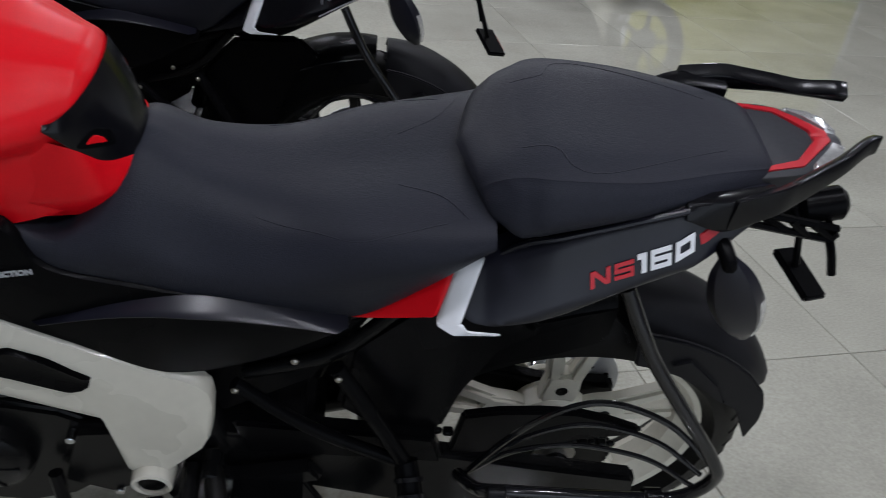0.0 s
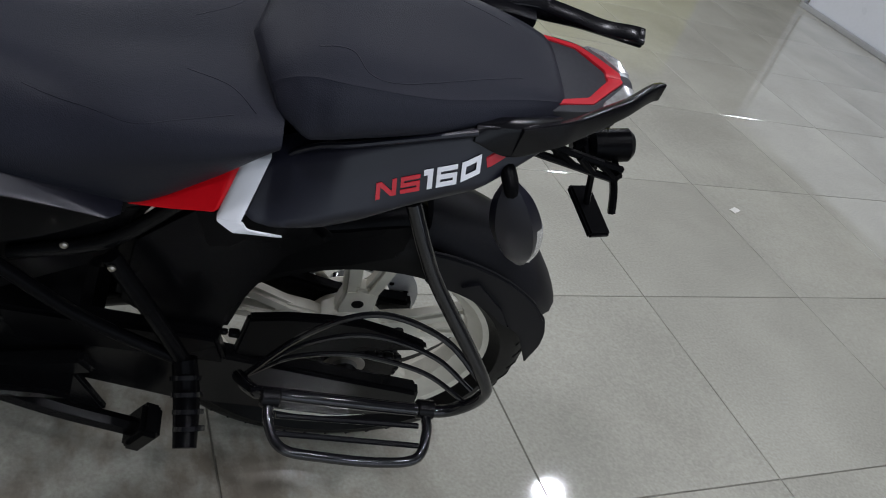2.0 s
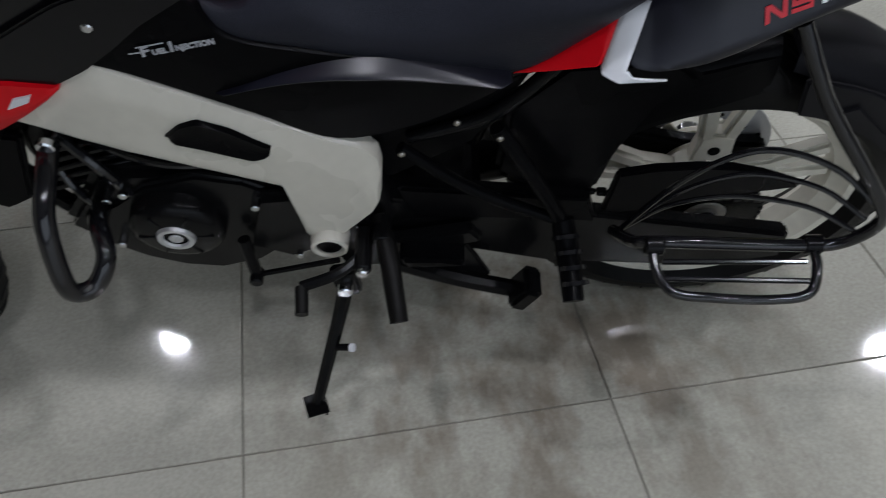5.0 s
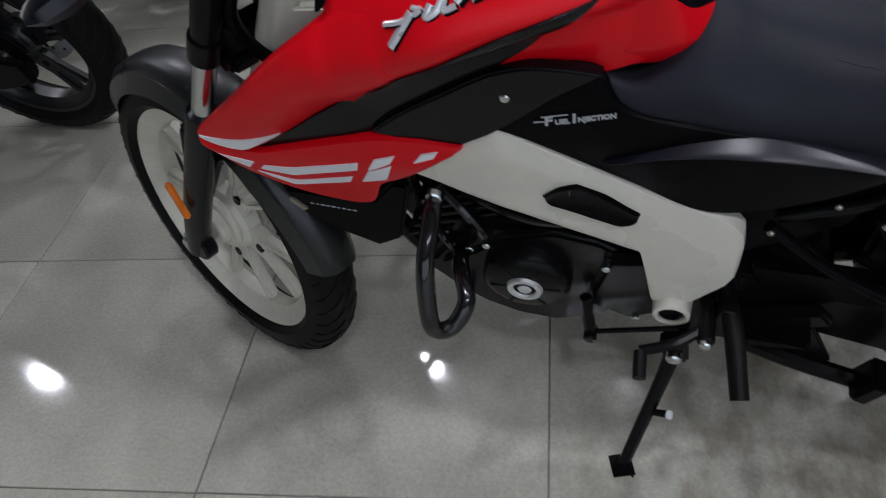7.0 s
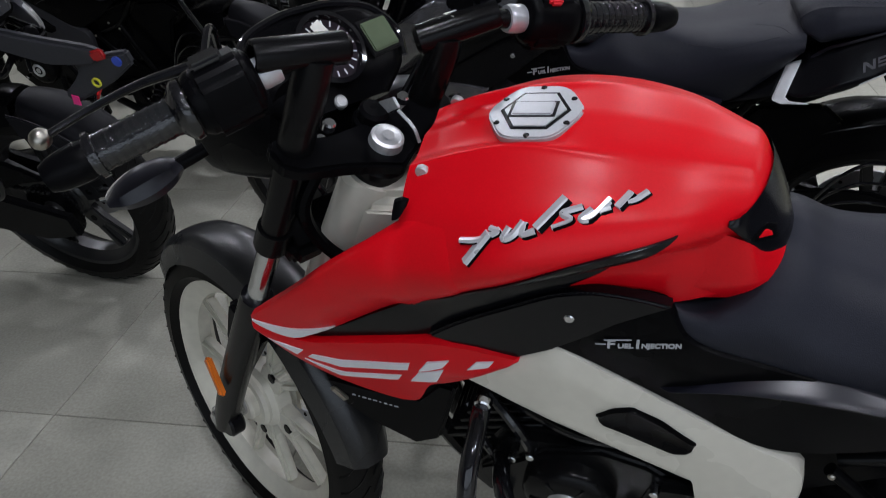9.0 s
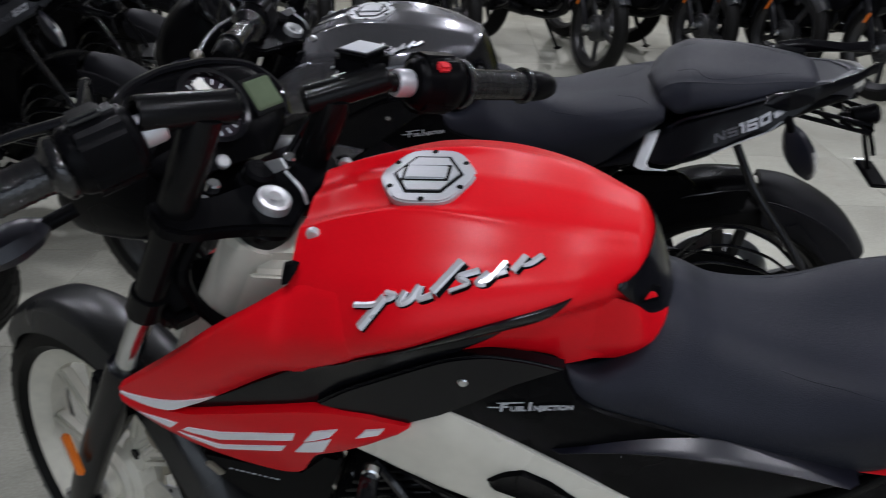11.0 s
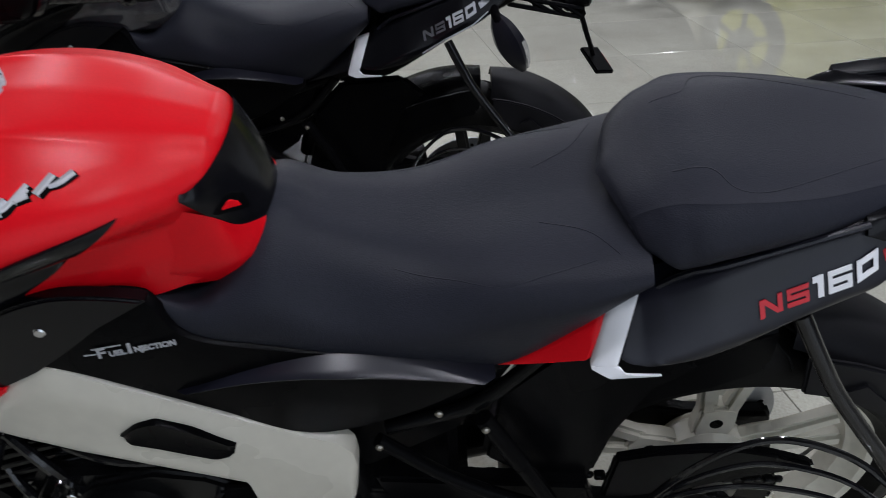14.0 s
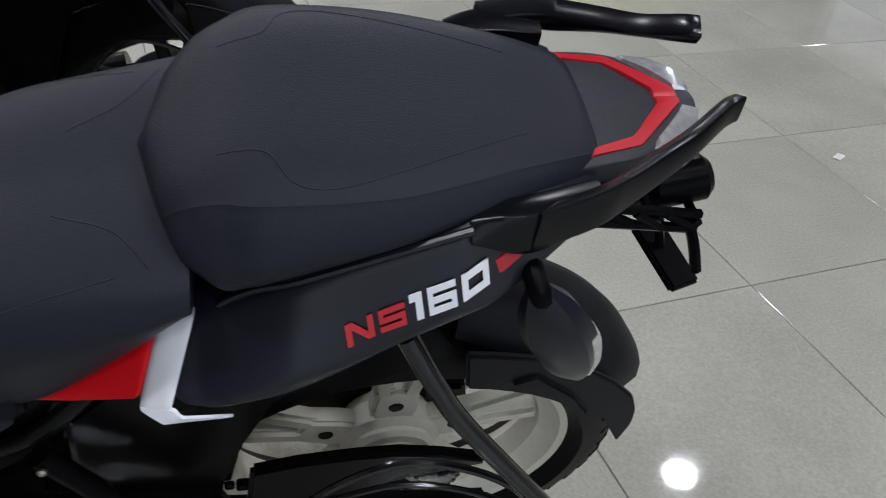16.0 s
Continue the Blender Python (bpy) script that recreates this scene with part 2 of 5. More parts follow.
YELLOW = surface("yellow_poster", (0.62, 0.60, 0.05), 0.35)
GREEN = surface("green_poster", (0.20, 0.45, 0.06), 0.35)
SHOP_GLASS = glass("shop_glass", (0.95, 0.97, 0.97), 0.02)
WHITE_BOARD = surface("white_laminate", (0.72, 0.74, 0.76), 0.3, vary=0.03)
BLUE = surface("blue_seal_plastic", (0.03, 0.07, 0.45), 0.4)
PINK = surface("pink_tag", (0.7, 0.03, 0.2), 0.5)
LED = bpy.data.materials.new("lamp_diffuser")
LED.use_nodes = True
LED.node_tree.nodes["Principled BSDF"].inputs["Emission Color"].default_value = (0.96, 1, 0.97, 1)
LED.node_tree.nodes["Principled BSDF"].inputs["Emission Strength"].default_value = 40.0


# ---- mesh helpers ----
def part(name, bm, mat, parent=None, label="", smooth=True):
    bmesh.ops.remove_doubles(bm, verts=bm.verts, dist=1e-5)
    bmesh.ops.recalc_face_normals(bm, faces=bm.faces)
    me = bpy.data.meshes.new(name)
    bm.to_mesh(me)
    bm.free()
    if smooth:
        me.shade_smooth()
        me.set_sharp_from_angle(angle=radians(38))
    me.materials.append(mat)
    ob = new(name, me)
    if parent is not None:
        ob.parent = parent
    if label:
        ob["label"] = label
    return ob


def thing(name, m, label, category, group=""):
    ob = new(name)
    ob.empty_display_size = 0.1
    ob.matrix_world = m
    return tagged(ob, label, category, group)


def join(*bms):
    """One bmesh out of several."""
    out = bmesh.new()
    for b in bms:
        vs = {v: out.verts.new(v.co) for v in b.verts}
        for f in b.faces:
            try:
                out.faces.new([vs[v] for v in f.verts])
            except ValueError:
                pass
        b.free()
    return out


def moved(bm, m):
    bmesh.ops.transform(bm, matrix=m, verts=bm.verts)
    return bm


def mirror(bm):
    for v in bm.verts:
        v.co.y = -v.co.y
    return bm


def cr(pts, n):
    """n points along a Catmull-Rom curve through pts."""
    P = [np.array(p, float) for p in pts]
    if len(P) == 2:
        return [P[0] + (P[1] - P[0]) * i / (n - 1) for i in range(n)]
    out = []
    for i in range(n):
        t = i / (n - 1) * (len(P) - 1)
        k = min(int(t), len(P) - 2)
        f = t - k
        p1, p2 = P[k], P[k + 1]
        p0 = P[k - 1] if k else 2 * p1 - p2
        p3 = P[k + 2] if k + 2 < len(P) else 2 * p2 - p1
        out.append(0.5 * (2 * p1 + (p2 - p0) * f + (2 * p0 - 5 * p1 + 4 * p2 - p3) * f * f + (3 * p1 - p0 - 3 * p2 + p3) * f ** 3))
    return out


def lin(pts, n):
    """n points evenly along a polyline."""
    P = [np.array(p, float) for p in pts]
    d = [0.0]
    for a, b in zip(P, P[1:]):
        d.append(d[-1] + float(np.linalg.norm(b - a)))
    out = []
    for i in range(n):
        s = d[-1] * i / (n - 1)
        k = 0
        while k < len(P) - 2 and d[k + 1] < s:
            k += 1
        f = (s - d[k]) / max(1e-9, d[k + 1] - d[k])
        out.append(P[k] + (P[k + 1] - P[k]) * min(1, f))
    return out


def grid_faces(bm, rows, closed=False):
    for a, b in zip(rows, rows[1:]):
        n = len(a)
        for j in range(n if closed else n - 1):
            k = (j + 1) % n
            try:
                bm.faces.new((a[j], a[k], b[k], b[j]))
            except ValueError:
                pass


def tube(pts, r, n=None, seg=10, squash=1.0, curve=True):
    """A round bar along pts; r: radius, or one for each end or point."""
    bm = bmesh.new()
    n = n or (len(pts) * 6 if len(pts) > 2 and curve else len(pts))
    path = cr(pts, n) if curve else [np.array(p, float) for p in pts]
    n = len(path)
    rs = [r] * n if not isinstance(r, (list, tuple)) else [float(x[0]) for x in cr([(q,) for q in r], n)]
    up = Vector((0, 0, 1))
    rows = []
    prev = None
    for i, p in enumerate(path):
        a, b = path[max(0, i - 1)], path[min(n - 1, i + 1)]
        t = Vector(b - a).normalized()
        if prev is None:
            side = t.cross(up)
            if side.length < 0.05:
                side = t.cross(Vector((0, 1, 0)))
        else:
            side = prev - t * prev.dot(t)
        side.normalize()
        prev = side
        nor = side.cross(t)
        ring = []
        for k in range(seg):
            ang = 2 * math.pi * k / seg
            ring.append(bm.verts.new(Vector(p) + side * (rs[i] * math.cos(ang)) + nor * (rs[i] * squash * math.sin(ang))))
        rows.append(ring)
    grid_faces(bm, rows, True)
    bm.faces.new(rows[0][::-1])
    bm.faces.new(rows[-1])
    return bm


def loft(stations, nu=24, nv=18):
    """A body symmetric about the middle plane: stations of (u, half section from the top middle down)."""
    k = len(stations[0][1])
    flat = [[s[0]] + [c for p in s[1] for c in p] for s in stations]
    bm = bmesh.new()
    rows = []
    for row in cr(flat, nu):
        u = row[0]
        half = cr([(row[1 + 2 * i], row[2 + 2 * i]) for i in range(k)], nv)
        ring = [bm.verts.new((u, -p[0], p[1])) for p in half[::-1]] + [bm.verts.new((u, p[0], p[1])) for p in half[1:]]
        rows.append(ring)
    grid_faces(bm, rows, True)
    bm.faces.new(rows[0][::-1])
    bm.faces.new(rows[-1])
    return bm


def strip(A, B, vf, th=0.006, n=26, m=10, bulge=0.0, smooth=True, soft=0.45, prof=None):
    """A panel on the left flank between an upper and a lower line of (u, w); vf gives the half width at (u, w)."""
    up, lo = (cr(A, n), cr(B, n)) if smooth else (lin(A, n), lin(B, n))
    js = [0.0, 0.03] + [0.08 + 0.84 * i / (m - 5) for i in range(m - 4)] + [0.97, 1.0]
    bm = bmesh.new()
    rows, back = [], []
    for i in range(n):
        row, bk = [], []
        for j, s in enumerate(js):
            q = up[i] * (1 - s) + lo[i] * s
            v = vf(q[0], q[1]) + bulge * math.sin(math.pi * s) + (prof(s) if prof else 0.0)
            d = th * soft if j in (0, len(js) - 1) or i in (0, n - 1) else 0.0
            row.append(bm.verts.new((q[0], -(v - d), q[1])))
            if j in (0, len(js) - 1) or i in (0, n - 1):
                bk.append(bm.verts.new((q[0], -(v - th), q[1])))
            else:
                bk.append(None)
        rows.append(row)
        back.append(bk)
    grid_faces(bm, rows)
    rim = [(i, 0) for i in range(n)] + [(n - 1, j) for j in range(1, len(js))] + [(i, len(js) - 1) for i in range(n - 2, -1, -1)] + [(0, j) for j in range(len(js) - 2, 0, -1)]
    for (a, b), (c, d) in zip(rim, rim[1:] + rim[:1]):
        try:
            bm.faces.new((rows[a][b], rows[c][d], back[c][d], back[a][b]))
        except ValueError:
            pass
    return bm


def blade(stations, sg=-1, n=36, soft=.16):
    """A bar with a four-cornered section of (v, w) that changes along u, its edges chamfered, on side sg."""
    bm = bmesh.new()
    rows = []
    for row in cr([[u] + [c for p in sec for c in p] for u, sec in stations], n):
        q = [np.array((row[1 + 2 * i], row[2 + 2 * i])) for i in range(4)]
        ring = []
        for i in range(4):
            a, b, c = q[i - 1], q[i], q[(i + 1) % 4]
            for p in (b + (a - b) * soft, b + (a + c - 2 * b) * soft * .28, b + (c - b) * soft):
                ring.append(bm.verts.new((row[0], sg * p[0], p[1])))
        rows.append(ring)
    grid_faces(bm, rows, True)
    bm.faces.new(rows[0][::-1])
    bm.faces.new(rows[-1])
    return bm


def prism(poly, v0, v1, bevel=0.004, seg=2):
    """A plate with the outline poly of (u, w), from v0 to v1, its edges rounded."""
    bm = bmesh.new()
    a = [bm.verts.new((u, v0, w)) for u, w in poly]
    b = [bm.verts.new((u, v1, w)) for u, w in poly]
    bm.faces.new(a)
    bm.faces.new(b[::-1])
    for i in range(len(poly)):
        k = (i + 1) % len(poly)
        bm.faces.new((a[i], b[i], b[k], a[k]))
    bmesh.ops.recalc_face_normals(bm, faces=bm.faces)
    if bevel:
        bmesh.ops.bevel(bm, geom=bm.edges[:], offset=bevel, segments=seg, affect="EDGES", clamp_overlap=True)
    return bm


def block(sx, sy, sz, m=None, bevel=0.004, seg=2):
    """A box of that size round the origin, bevelled, then moved by m."""
    bm = bmesh.new()
    bmesh.ops.create_cube(bm, size=1)
    bmesh.ops.scale(bm, vec=(sx, sy, sz), verts=bm.verts)
    if bevel:
        bmesh.ops.bevel(bm, geom=bm.edges[:], offset=bevel, segments=seg, affect="EDGES", clamp_overlap=True)
    return moved(bm, m) if m is not None else bm


def lathe(profile, seg=40, closed=False, m=None):
    """Turned round the y axis: profile of (y, radius)."""
    bm = bmesh.new()
    rows = []
    for k in range(seg):
        a = 2 * math.pi * k / seg
        rows.append([bm.verts.new((r * math.cos(a), y, r * math.sin(a))) for y, r in profile])
    for a, b in zip(rows, rows[1:] + rows[:1]):
        n = len(a)
        for j in range(n if closed else n - 1):
            k = (j + 1) % n
            try:
                bm.faces.new((a[j], a[k], b[k], b[j]))
            except ValueError:
                pass
    if not closed:
        bmesh.ops.remove_doubles(bm, verts=bm.verts, dist=1e-5)
    return moved(bm, m) if m is not None else bm


def disc(r, y0, y1, m=None, seg=28, bevel=0.003):
    """A turned boss along the y axis, from y0 to y1, with softened rims."""
    s = 1 if y1 > y0 else -1
    return lathe([(y0, 1e-6), (y0, r - bevel), (y0 + s * bevel, r), (y1 - s * bevel, r), (y1, r - bevel), (y1, 1e-6)], seg, False, m)


def aim(a, b):
    """A pose at a whose y axis points to b."""
    d = Vector(b) - Vector(a)
    return Matrix.Translation(Vector(a)) @ d.to_track_quat("Y", "Z").to_matrix().to_4x4()


def lettering(text, size, shear=0.0, thick=0.0, bold=0.0):
    """Flat letters in the xz plane, baseline along x, with a little depth along y."""
    cu = bpy.data.curves.new("letters", "FONT")
    cu.body, cu.size, cu.shear, cu.extrude, cu.offset = text, size, shear, thick, bold
    cu.resolution_u = 4
    ob = bpy.data.objects.new("letters", cu)
    scene.collection.objects.link(ob)
    bpy.context.view_layer.update()
    me = bpy.data.meshes.new_from_object(ob.evaluated_get(bpy.context.evaluated_depsgraph_get()))
    bm = bmesh.new()
    bm.from_mesh(me)
    bpy.data.objects.remove(ob)
    bpy.data.curves.remove(cu)
    bpy.data.meshes.remove(me)
    for v in bm.verts:
        v.co = Vector((v.co.x, -v.co.z, v.co.y))
    return bm


def glyph(ch, w, h, t, shear=0.30):
    """A square-cut italic letter or figure from bars, in the xz plane."""
    m_ = h / 2
    bars = {"1": [(w - t * 1.1, 0, w, h), (w - t * 2.0, h - t, w, h)],
            "6": [(0, 0, t, h), (0, 0, w, t), (w - t, 0, w, m_ + t / 2), (0, m_ - t / 2, w, m_ + t / 2), (0, h - t, w, h)],
            "0": [(0, 0, t, h), (w - t, 0, w, h), (0, 0, w, t), (0, h - t, w, h)],
            "S": [(0, 0, w, t), (w - t, 0, w, m_), (0, m_ - t / 2, w, m_ + t / 2), (0, m_, t, h), (0, h - t, w, h)],
            "N": [(0, 0, t, h), (w - t, 0, w, h)]}[ch]
    out = []
    for i, (x0, z0, x1, z1) in enumerate(bars):
        out.append(block(x1 - x0, .0008, z1 - z0, Matrix.Translation(((x0 + x1) / 2, -.00004 * i, (z0 + z1) / 2)), 0))
    if ch == "N":
        out.append(prism([(0, h), (t * 1.2, h), (w, 0), (w - t * 1.2, 0)], -.0005, .0003, 0))
    bm = join(*out)
    for v in bm.verts:
        v.co.x += v.co.z * shear
    return bm


def on_flank(bm, u, w, angle, vf, lift=0.0015, sx=1.0):
    """Lay flat letters or shapes on the left flank, baseline from (u, w) rising by angle degrees."""
    c, s = math.cos(radians(angle)), math.sin(radians(angle))
    bmesh.ops.subdivide_edges(bm, edges=[e for e in bm.edges if e.calc_length() > .009], cuts=3, use_grid_fill=True)
    for v in bm.verts:
        x, z = v.co.x * sx, v.co.z
        uu, ww = u + x * c - z * s, w + x * s + z * c
        v.co = Vector((uu, -(vf(uu, ww) + lift) + v.co.y, ww))
    return bm


# ---- the motorcycle ----
# Own axes: x rearwards from the rear axle, y to the rider's right, z up from the ground line.
RAKE = radians(26)
STEM = Vector((-1.035, 0, 0.905))
AXIS = Vector((math.sin(RAKE), 0, math.cos(RAKE)))
R_REAR, R_FRONT = 0.307, 0.297


def mix(a, b, t):
    t = min(1.0, max(0.0, t))
    return a + (b - a) * t


def wheel(parent, name, c, R, half, steer, tyre_label, rim_mat, disc_side, sprocket=False, single=False, turn=0.35, split=0.30, stripe=None):
    """Tyre, cast rim with split spokes, hub and brake disc, round the axle point c."""
    T = steer @ Matrix.Translation(c)
    rr = 0.222
    crown = [(-half * 0.62, rr + 0.004), (-half * 0.98, rr + 0.020), (-half, R - 0.052), (-half * 0.86, R - 0.022), (-half * 0.5, R - 0.005), (0, R),
             (half * 0.5, R - 0.005), (half * 0.86, R - 0.022), (half, R - 0.052), (half * 0.98, rr + 0.020), (half * 0.62, rr + 0.004)]
    wh = new(name)
    wh.parent = parent
    part("tyre", lathe([tuple(p) for p in cr(crown, 31)] + [(half * 0.4, rr - 0.002), (-half * 0.4, rr - 0.002)], 72, True, T), RUBBER, wh, tyre_label)
    w2 = half * 0.62
    part("rim", lathe([(-w2 - 0.003, rr + 0.012), (-w2 - 0.005, rr + 0.008), (-w2 - 0.002, rr - 0.002), (-w2 * 0.7, rr - 0.010), (-w2 * 0.45, rr - 0.024), (w2 * 0.45, rr - 0.024), (w2 * 0.7, rr - 0.010), (w2 + 0.002, rr - 0.002), (w2 + 0.005, rr + 0.008), (w2 + 0.003, rr + 0.012)], 72, True, T), rim_mat, wh)
    for k in range(5):
        sp = []
        for sgn in (-1, 1):
            a0, a1 = (sgn * 0.06, sgn * 0.03) if single else (sgn * min(.10, split), sgn * split) if sprocket else (sgn * .20, sgn * split)
            p0, p1 = Vector((0.045 if single or sprocket else 0.088, 0, 0)), Vector((rr - 0.022, 0, 0))
            p0.rotate(Euler((0, a0, 0)))
            p1.rotate(Euler((0, a1, 0)))
            d = p1 - p0
            sp.append(block(d.length, 0.024, 0.022 if single else 0.026 if sprocket else 0.017, Matrix.Translation((p0 + p1) / 2) @ Matrix.Rotation(math.atan2(-d.z, d.x), 4, "Y"), 0.006, 2))
        web = prism([(0.035, -0.020), (0.085, -0.024), (0.085, 0.024), (0.035, 0.020)], -0.010, 0.010, 0.004) if single else prism([(.035, -.026), (.075, -.030), (.118, -.026), (.124, 0), (.118, .026), (.075, .030), (.035, .026)], -.013, .013, .005) if sprocket else prism([(.030, -.020), (.080, -.030), (.106, -.026), (.106, -.012), (.094, 0), (.106, .012), (.106, .026), (.080, .030), (.030, .020)], -.013, .013, .004)
        part("spoke", moved(join(*sp, web), T @ Matrix.Rotation(2 * math.pi * k / 5 + turn, 4, "Y")), rim_mat, wh)
    part("hub", join(disc(0.055, -0.034, 0.034, T, 32, 0.006), disc(0.034, -0.05, 0.05, T, 28, 0.005)), rim_mat, wh)
    flange = disc(0.064, -0.022, 0.022, T, 36, 0.008)
    fl = part("hub_flange", flange, rim_mat, wh)
    for k in range(5):
        part("hub_hole", disc(0.0095, -0.0150, -0.010, T @ Matrix.Rotation(2 * math.pi * k / 5 + turn, 4, "Y") @ Matrix.Translation((0.087, 0, 0)), 18, 0.001), BLACK_METAL, fl)
    if single:
        part("drum_hub", join(disc(0.078, -0.040, 0.040, T, 36, 0.006), disc(0.060, -0.046, 0.046, T, 32, 0.004)), rim_mat, wh)
    else:
        rot = [(-0.002, 0.078), (-0.002, 0.124), (0.002, 0.124), (0.002, 0.078)]
        D = T @ Matrix.Translation((0, disc_side * 0.062, 0))
        rb = part("brake_disc", lathe(rot, 48, True, D), CAP_ALU, wh)
        holes = [disc(0.0045, -0.0032, 0.0032, D @ Matrix.Rotation(2 * math.pi * k / 20, 4, "Y") @ Matrix.Translation((0.086 + 0.018 * (k % 2), 0, 0)), 8, 0.0005) for k in range(20)]
        part("disc_holes", join(*holes), BLACK_METAL, rb)
        part("disc_carrier", join(disc(0.050, -0.010, 0.004, D, 28, 0.003), *[block(.034, .005, .014, D @ Matrix.Rotation(2 * math.pi * k / 5 + .2, 4, "Y") @ Matrix.Translation((.062, -.002, 0)), .002, 1) for k in range(5)]), rim_mat, rb)
        part("carrier_bore", disc(0.014, -0.0125, -0.008, D, 16, 0.001), BLACK_METAL, rb)
    if not single:
        top = sorted((tuple(q) for q in cr(crown, 61)), key=lambda q: q[0])
        ys, rs_ = [q[0] for q in top], [q[1] for q in top]
        tread = []
        for k in range(46):
            for sg in (-1, 1):
                pts = []
                for i in range(7):
                    y = sg * half * (.10 + .135 * i)
                    a = 2 * math.pi * (k + .25 * sg) / 46 + .030 * i * sg
                    q = float(np.interp(y, ys, rs_)) + .0004
                    pts.append((q * math.cos(a), y, q * math.sin(a)))
                tread.append(moved(tube(pts, .0021, None, 5, 1, False), T))
        tagged(part("tread_pattern", join(*tread), RUBBER, wh), kind="stuff")
    if stripe is not None:
        for a0 in (.5, 2.6, 4.7):
            arc = [((rr + .0118) * math.cos(a0 + .05 * k), -w2 - .0042, (rr + .0118) * math.sin(a0 + .05 * k)) for k in range(40 if sprocket else 10)]
            part("rim_stripe", moved(tube(arc, .0016, None, 5, 1, False), T), stripe, wh)
    if sprocket:
        S = T @ Matrix.Translation((0, -0.066, 0))
        teeth = [block(0.012, 0.006, 0.010, S @ Matrix.Rotation(2 * math.pi * k / 38, 4, "Y") @ Matrix.Translation((0.082, 0, 0)), 0.002, 1) for k in range(38)]
        part("sprocket", join(lathe([(-0.003, 0.030), (-0.003, 0.080), (0.003, 0.080), (0.003, 0.030)], 48, True, S), *teeth), BLACK_METAL, wh)
        part("sprocket_carrier", disc(0.036, -0.004, 0.02, S, 24, 0.004), rim_mat, wh)
    part("axle", join(disc(0.014, -0.105, 0.105, T, 6, 0.002), disc(0.020, -0.098, 0.098, T, 18, 0.002)), CHROME, wh)
    return wh


def pieces(name, bms, mat, parent, label=""):
    """Loose pieces of one kind, each a part of its own; gives the first."""
    return [part(name, bm, mat, parent, label) for bm in bms][0]


def side_copy(name, make, mat, parent, label=""):
    """The same panel on both flanks."""
    a = part(name, make(), mat, parent, label)
    part(name, mirror(make()), mat, parent, label)
    return a


def motorcycle(m, label, group="", tank=RED, low=RED, frame_mat=CREAM, rim=RIM_WHITE, ribbon=RED, tail=NAVY_SATIN, accent=RED_DECAL, decals=True, steer_deg=30.0, stand=True, single=False, stripe=None):
    bike = thing("motorcycle", m, label, "motorcycle", group)
    steer = Matrix.Translation(STEM) @ Matrix.Rotation(radians(-steer_deg), 4, AXIS) @ Matrix.Translation(-STEM)

    # fuel tank
    T = [(-0.985, [(0, .920), (.030, .914), (.050, .918), (.057, .916), (.078, .905), (.104, .885), (.137, .845), (.137, .795), (.112, .760), (.104, .735), (.100, .70)]),
         (-0.930, [(0, .945), (.034, .937), (.052, .942), (.060, .939), (.086, .924), (.118, .902), (.148, .860), (.145, .822), (.118, .802), (.110, .770), (.104, .73)]),
         (-0.860, [(0, .962), (.036, .956), (.053, .960), (.062, .956), (.092, .941), (.132, .919), (.156, .882), (.146, .852), (.116, .836), (.110, .810), (.104, .77)]),
         (-0.780, [(0, .967), (.044, .964), (.060, .962), (.070, .957), (.094, .945), (.124, .928), (.142, .900), (.132, .876), (.108, .862), (.106, .835), (.100, .79)]),
         (-0.705, [(0, .958), (.040, .955), (.056, .951), (.065, .947), (.082, .939), (.104, .924), (.114, .904), (.106, .888), (.094, .876), (.096, .845), (.092, .80)]),
         (-0.650, [(0, .943), (.029, .941), (.041, .937), (.048, .933), (.059, .927), (.071, .914), (.076, .900), (.073, .888), (.072, .872), (.076, .845), (.074, .81)]),
         (-0.634, [(0, .936), (.025, .934), (.036, .931), (.043, .927), (.052, .920), (.062, .908), (.063, .896), (.058, .884), (.054, .868), (.054, .845), (.052, .815)]),
         (-0.6215, [(0, .922), (.014, .920), (.021, .917), (.026, .914), (.033, .908), (.040, .899), (.041, .888), (.039, .876), (.038, .862), (.038, .843), (.036, .818)])]
    tank_bm = loft(T, 64, 64)
    tank_skin = BVHTree.FromBMesh(tank_bm)
    tk = part("fuel_tank", tank_bm, tank, bike)
    cap_m = Matrix.Translation((-0.856, -0.002, 0.9575)) @ pose(0, 0, 0, 90, -5, 0) @ Matrix.Scale(0.80, 4)
    plate = [((0.0605 + .0022 * math.cos(radians(6 * a))) * math.cos(radians(a)), (0.0605 + .0022 * math.cos(radians(6 * a))) * math.sin(radians(a))) for a in range(0, 360, 10)]
    cap = part("filler_cap", moved(prism(plate, -0.006, 0.0085, 0.0025), cap_m), CAP_ALU, tk, "brushed aluminium filler cap")
    hexa = lambda k: [(k * 0.041 * math.cos(radians(a)), k * 0.041 * math.sin(radians(a))) for a in range(0, 360, 60)]
    part("cap_recess", moved(prism(hexa(1.14), 0.006, 0.0092, 0.0003, 1), cap_m), BLACK_METAL, cap)
    part("cap_lid", moved(prism(hexa(1.06), 0.006, 0.0108, 0.0022), cap_m), CAP_ALU, cap)
    part("flap_slot", block(0.064, 0.003, 0.036, cap_m @ Matrix.Translation((-0.002, 0.0100, 0)), 0.001), BLACK_METAL, cap)
    part("cap_flap", block(0.054, 0.005, 0.029, cap_m @ Matrix.Translation((-0.002, 0.0112, 0)), 0.0018), CAP_ALU, cap)
    for k in range(6):
        a = radians(60 * k + 30)
        bolt = disc(0.0042, 0.006, 0.0098, cap_m @ Matrix.Translation((0.0525 * math.cos(a), 0, 0.0525 * math.sin(a))), 10, 0.001)
        part("cap_bolt", bolt, BLACK_METAL, cap)
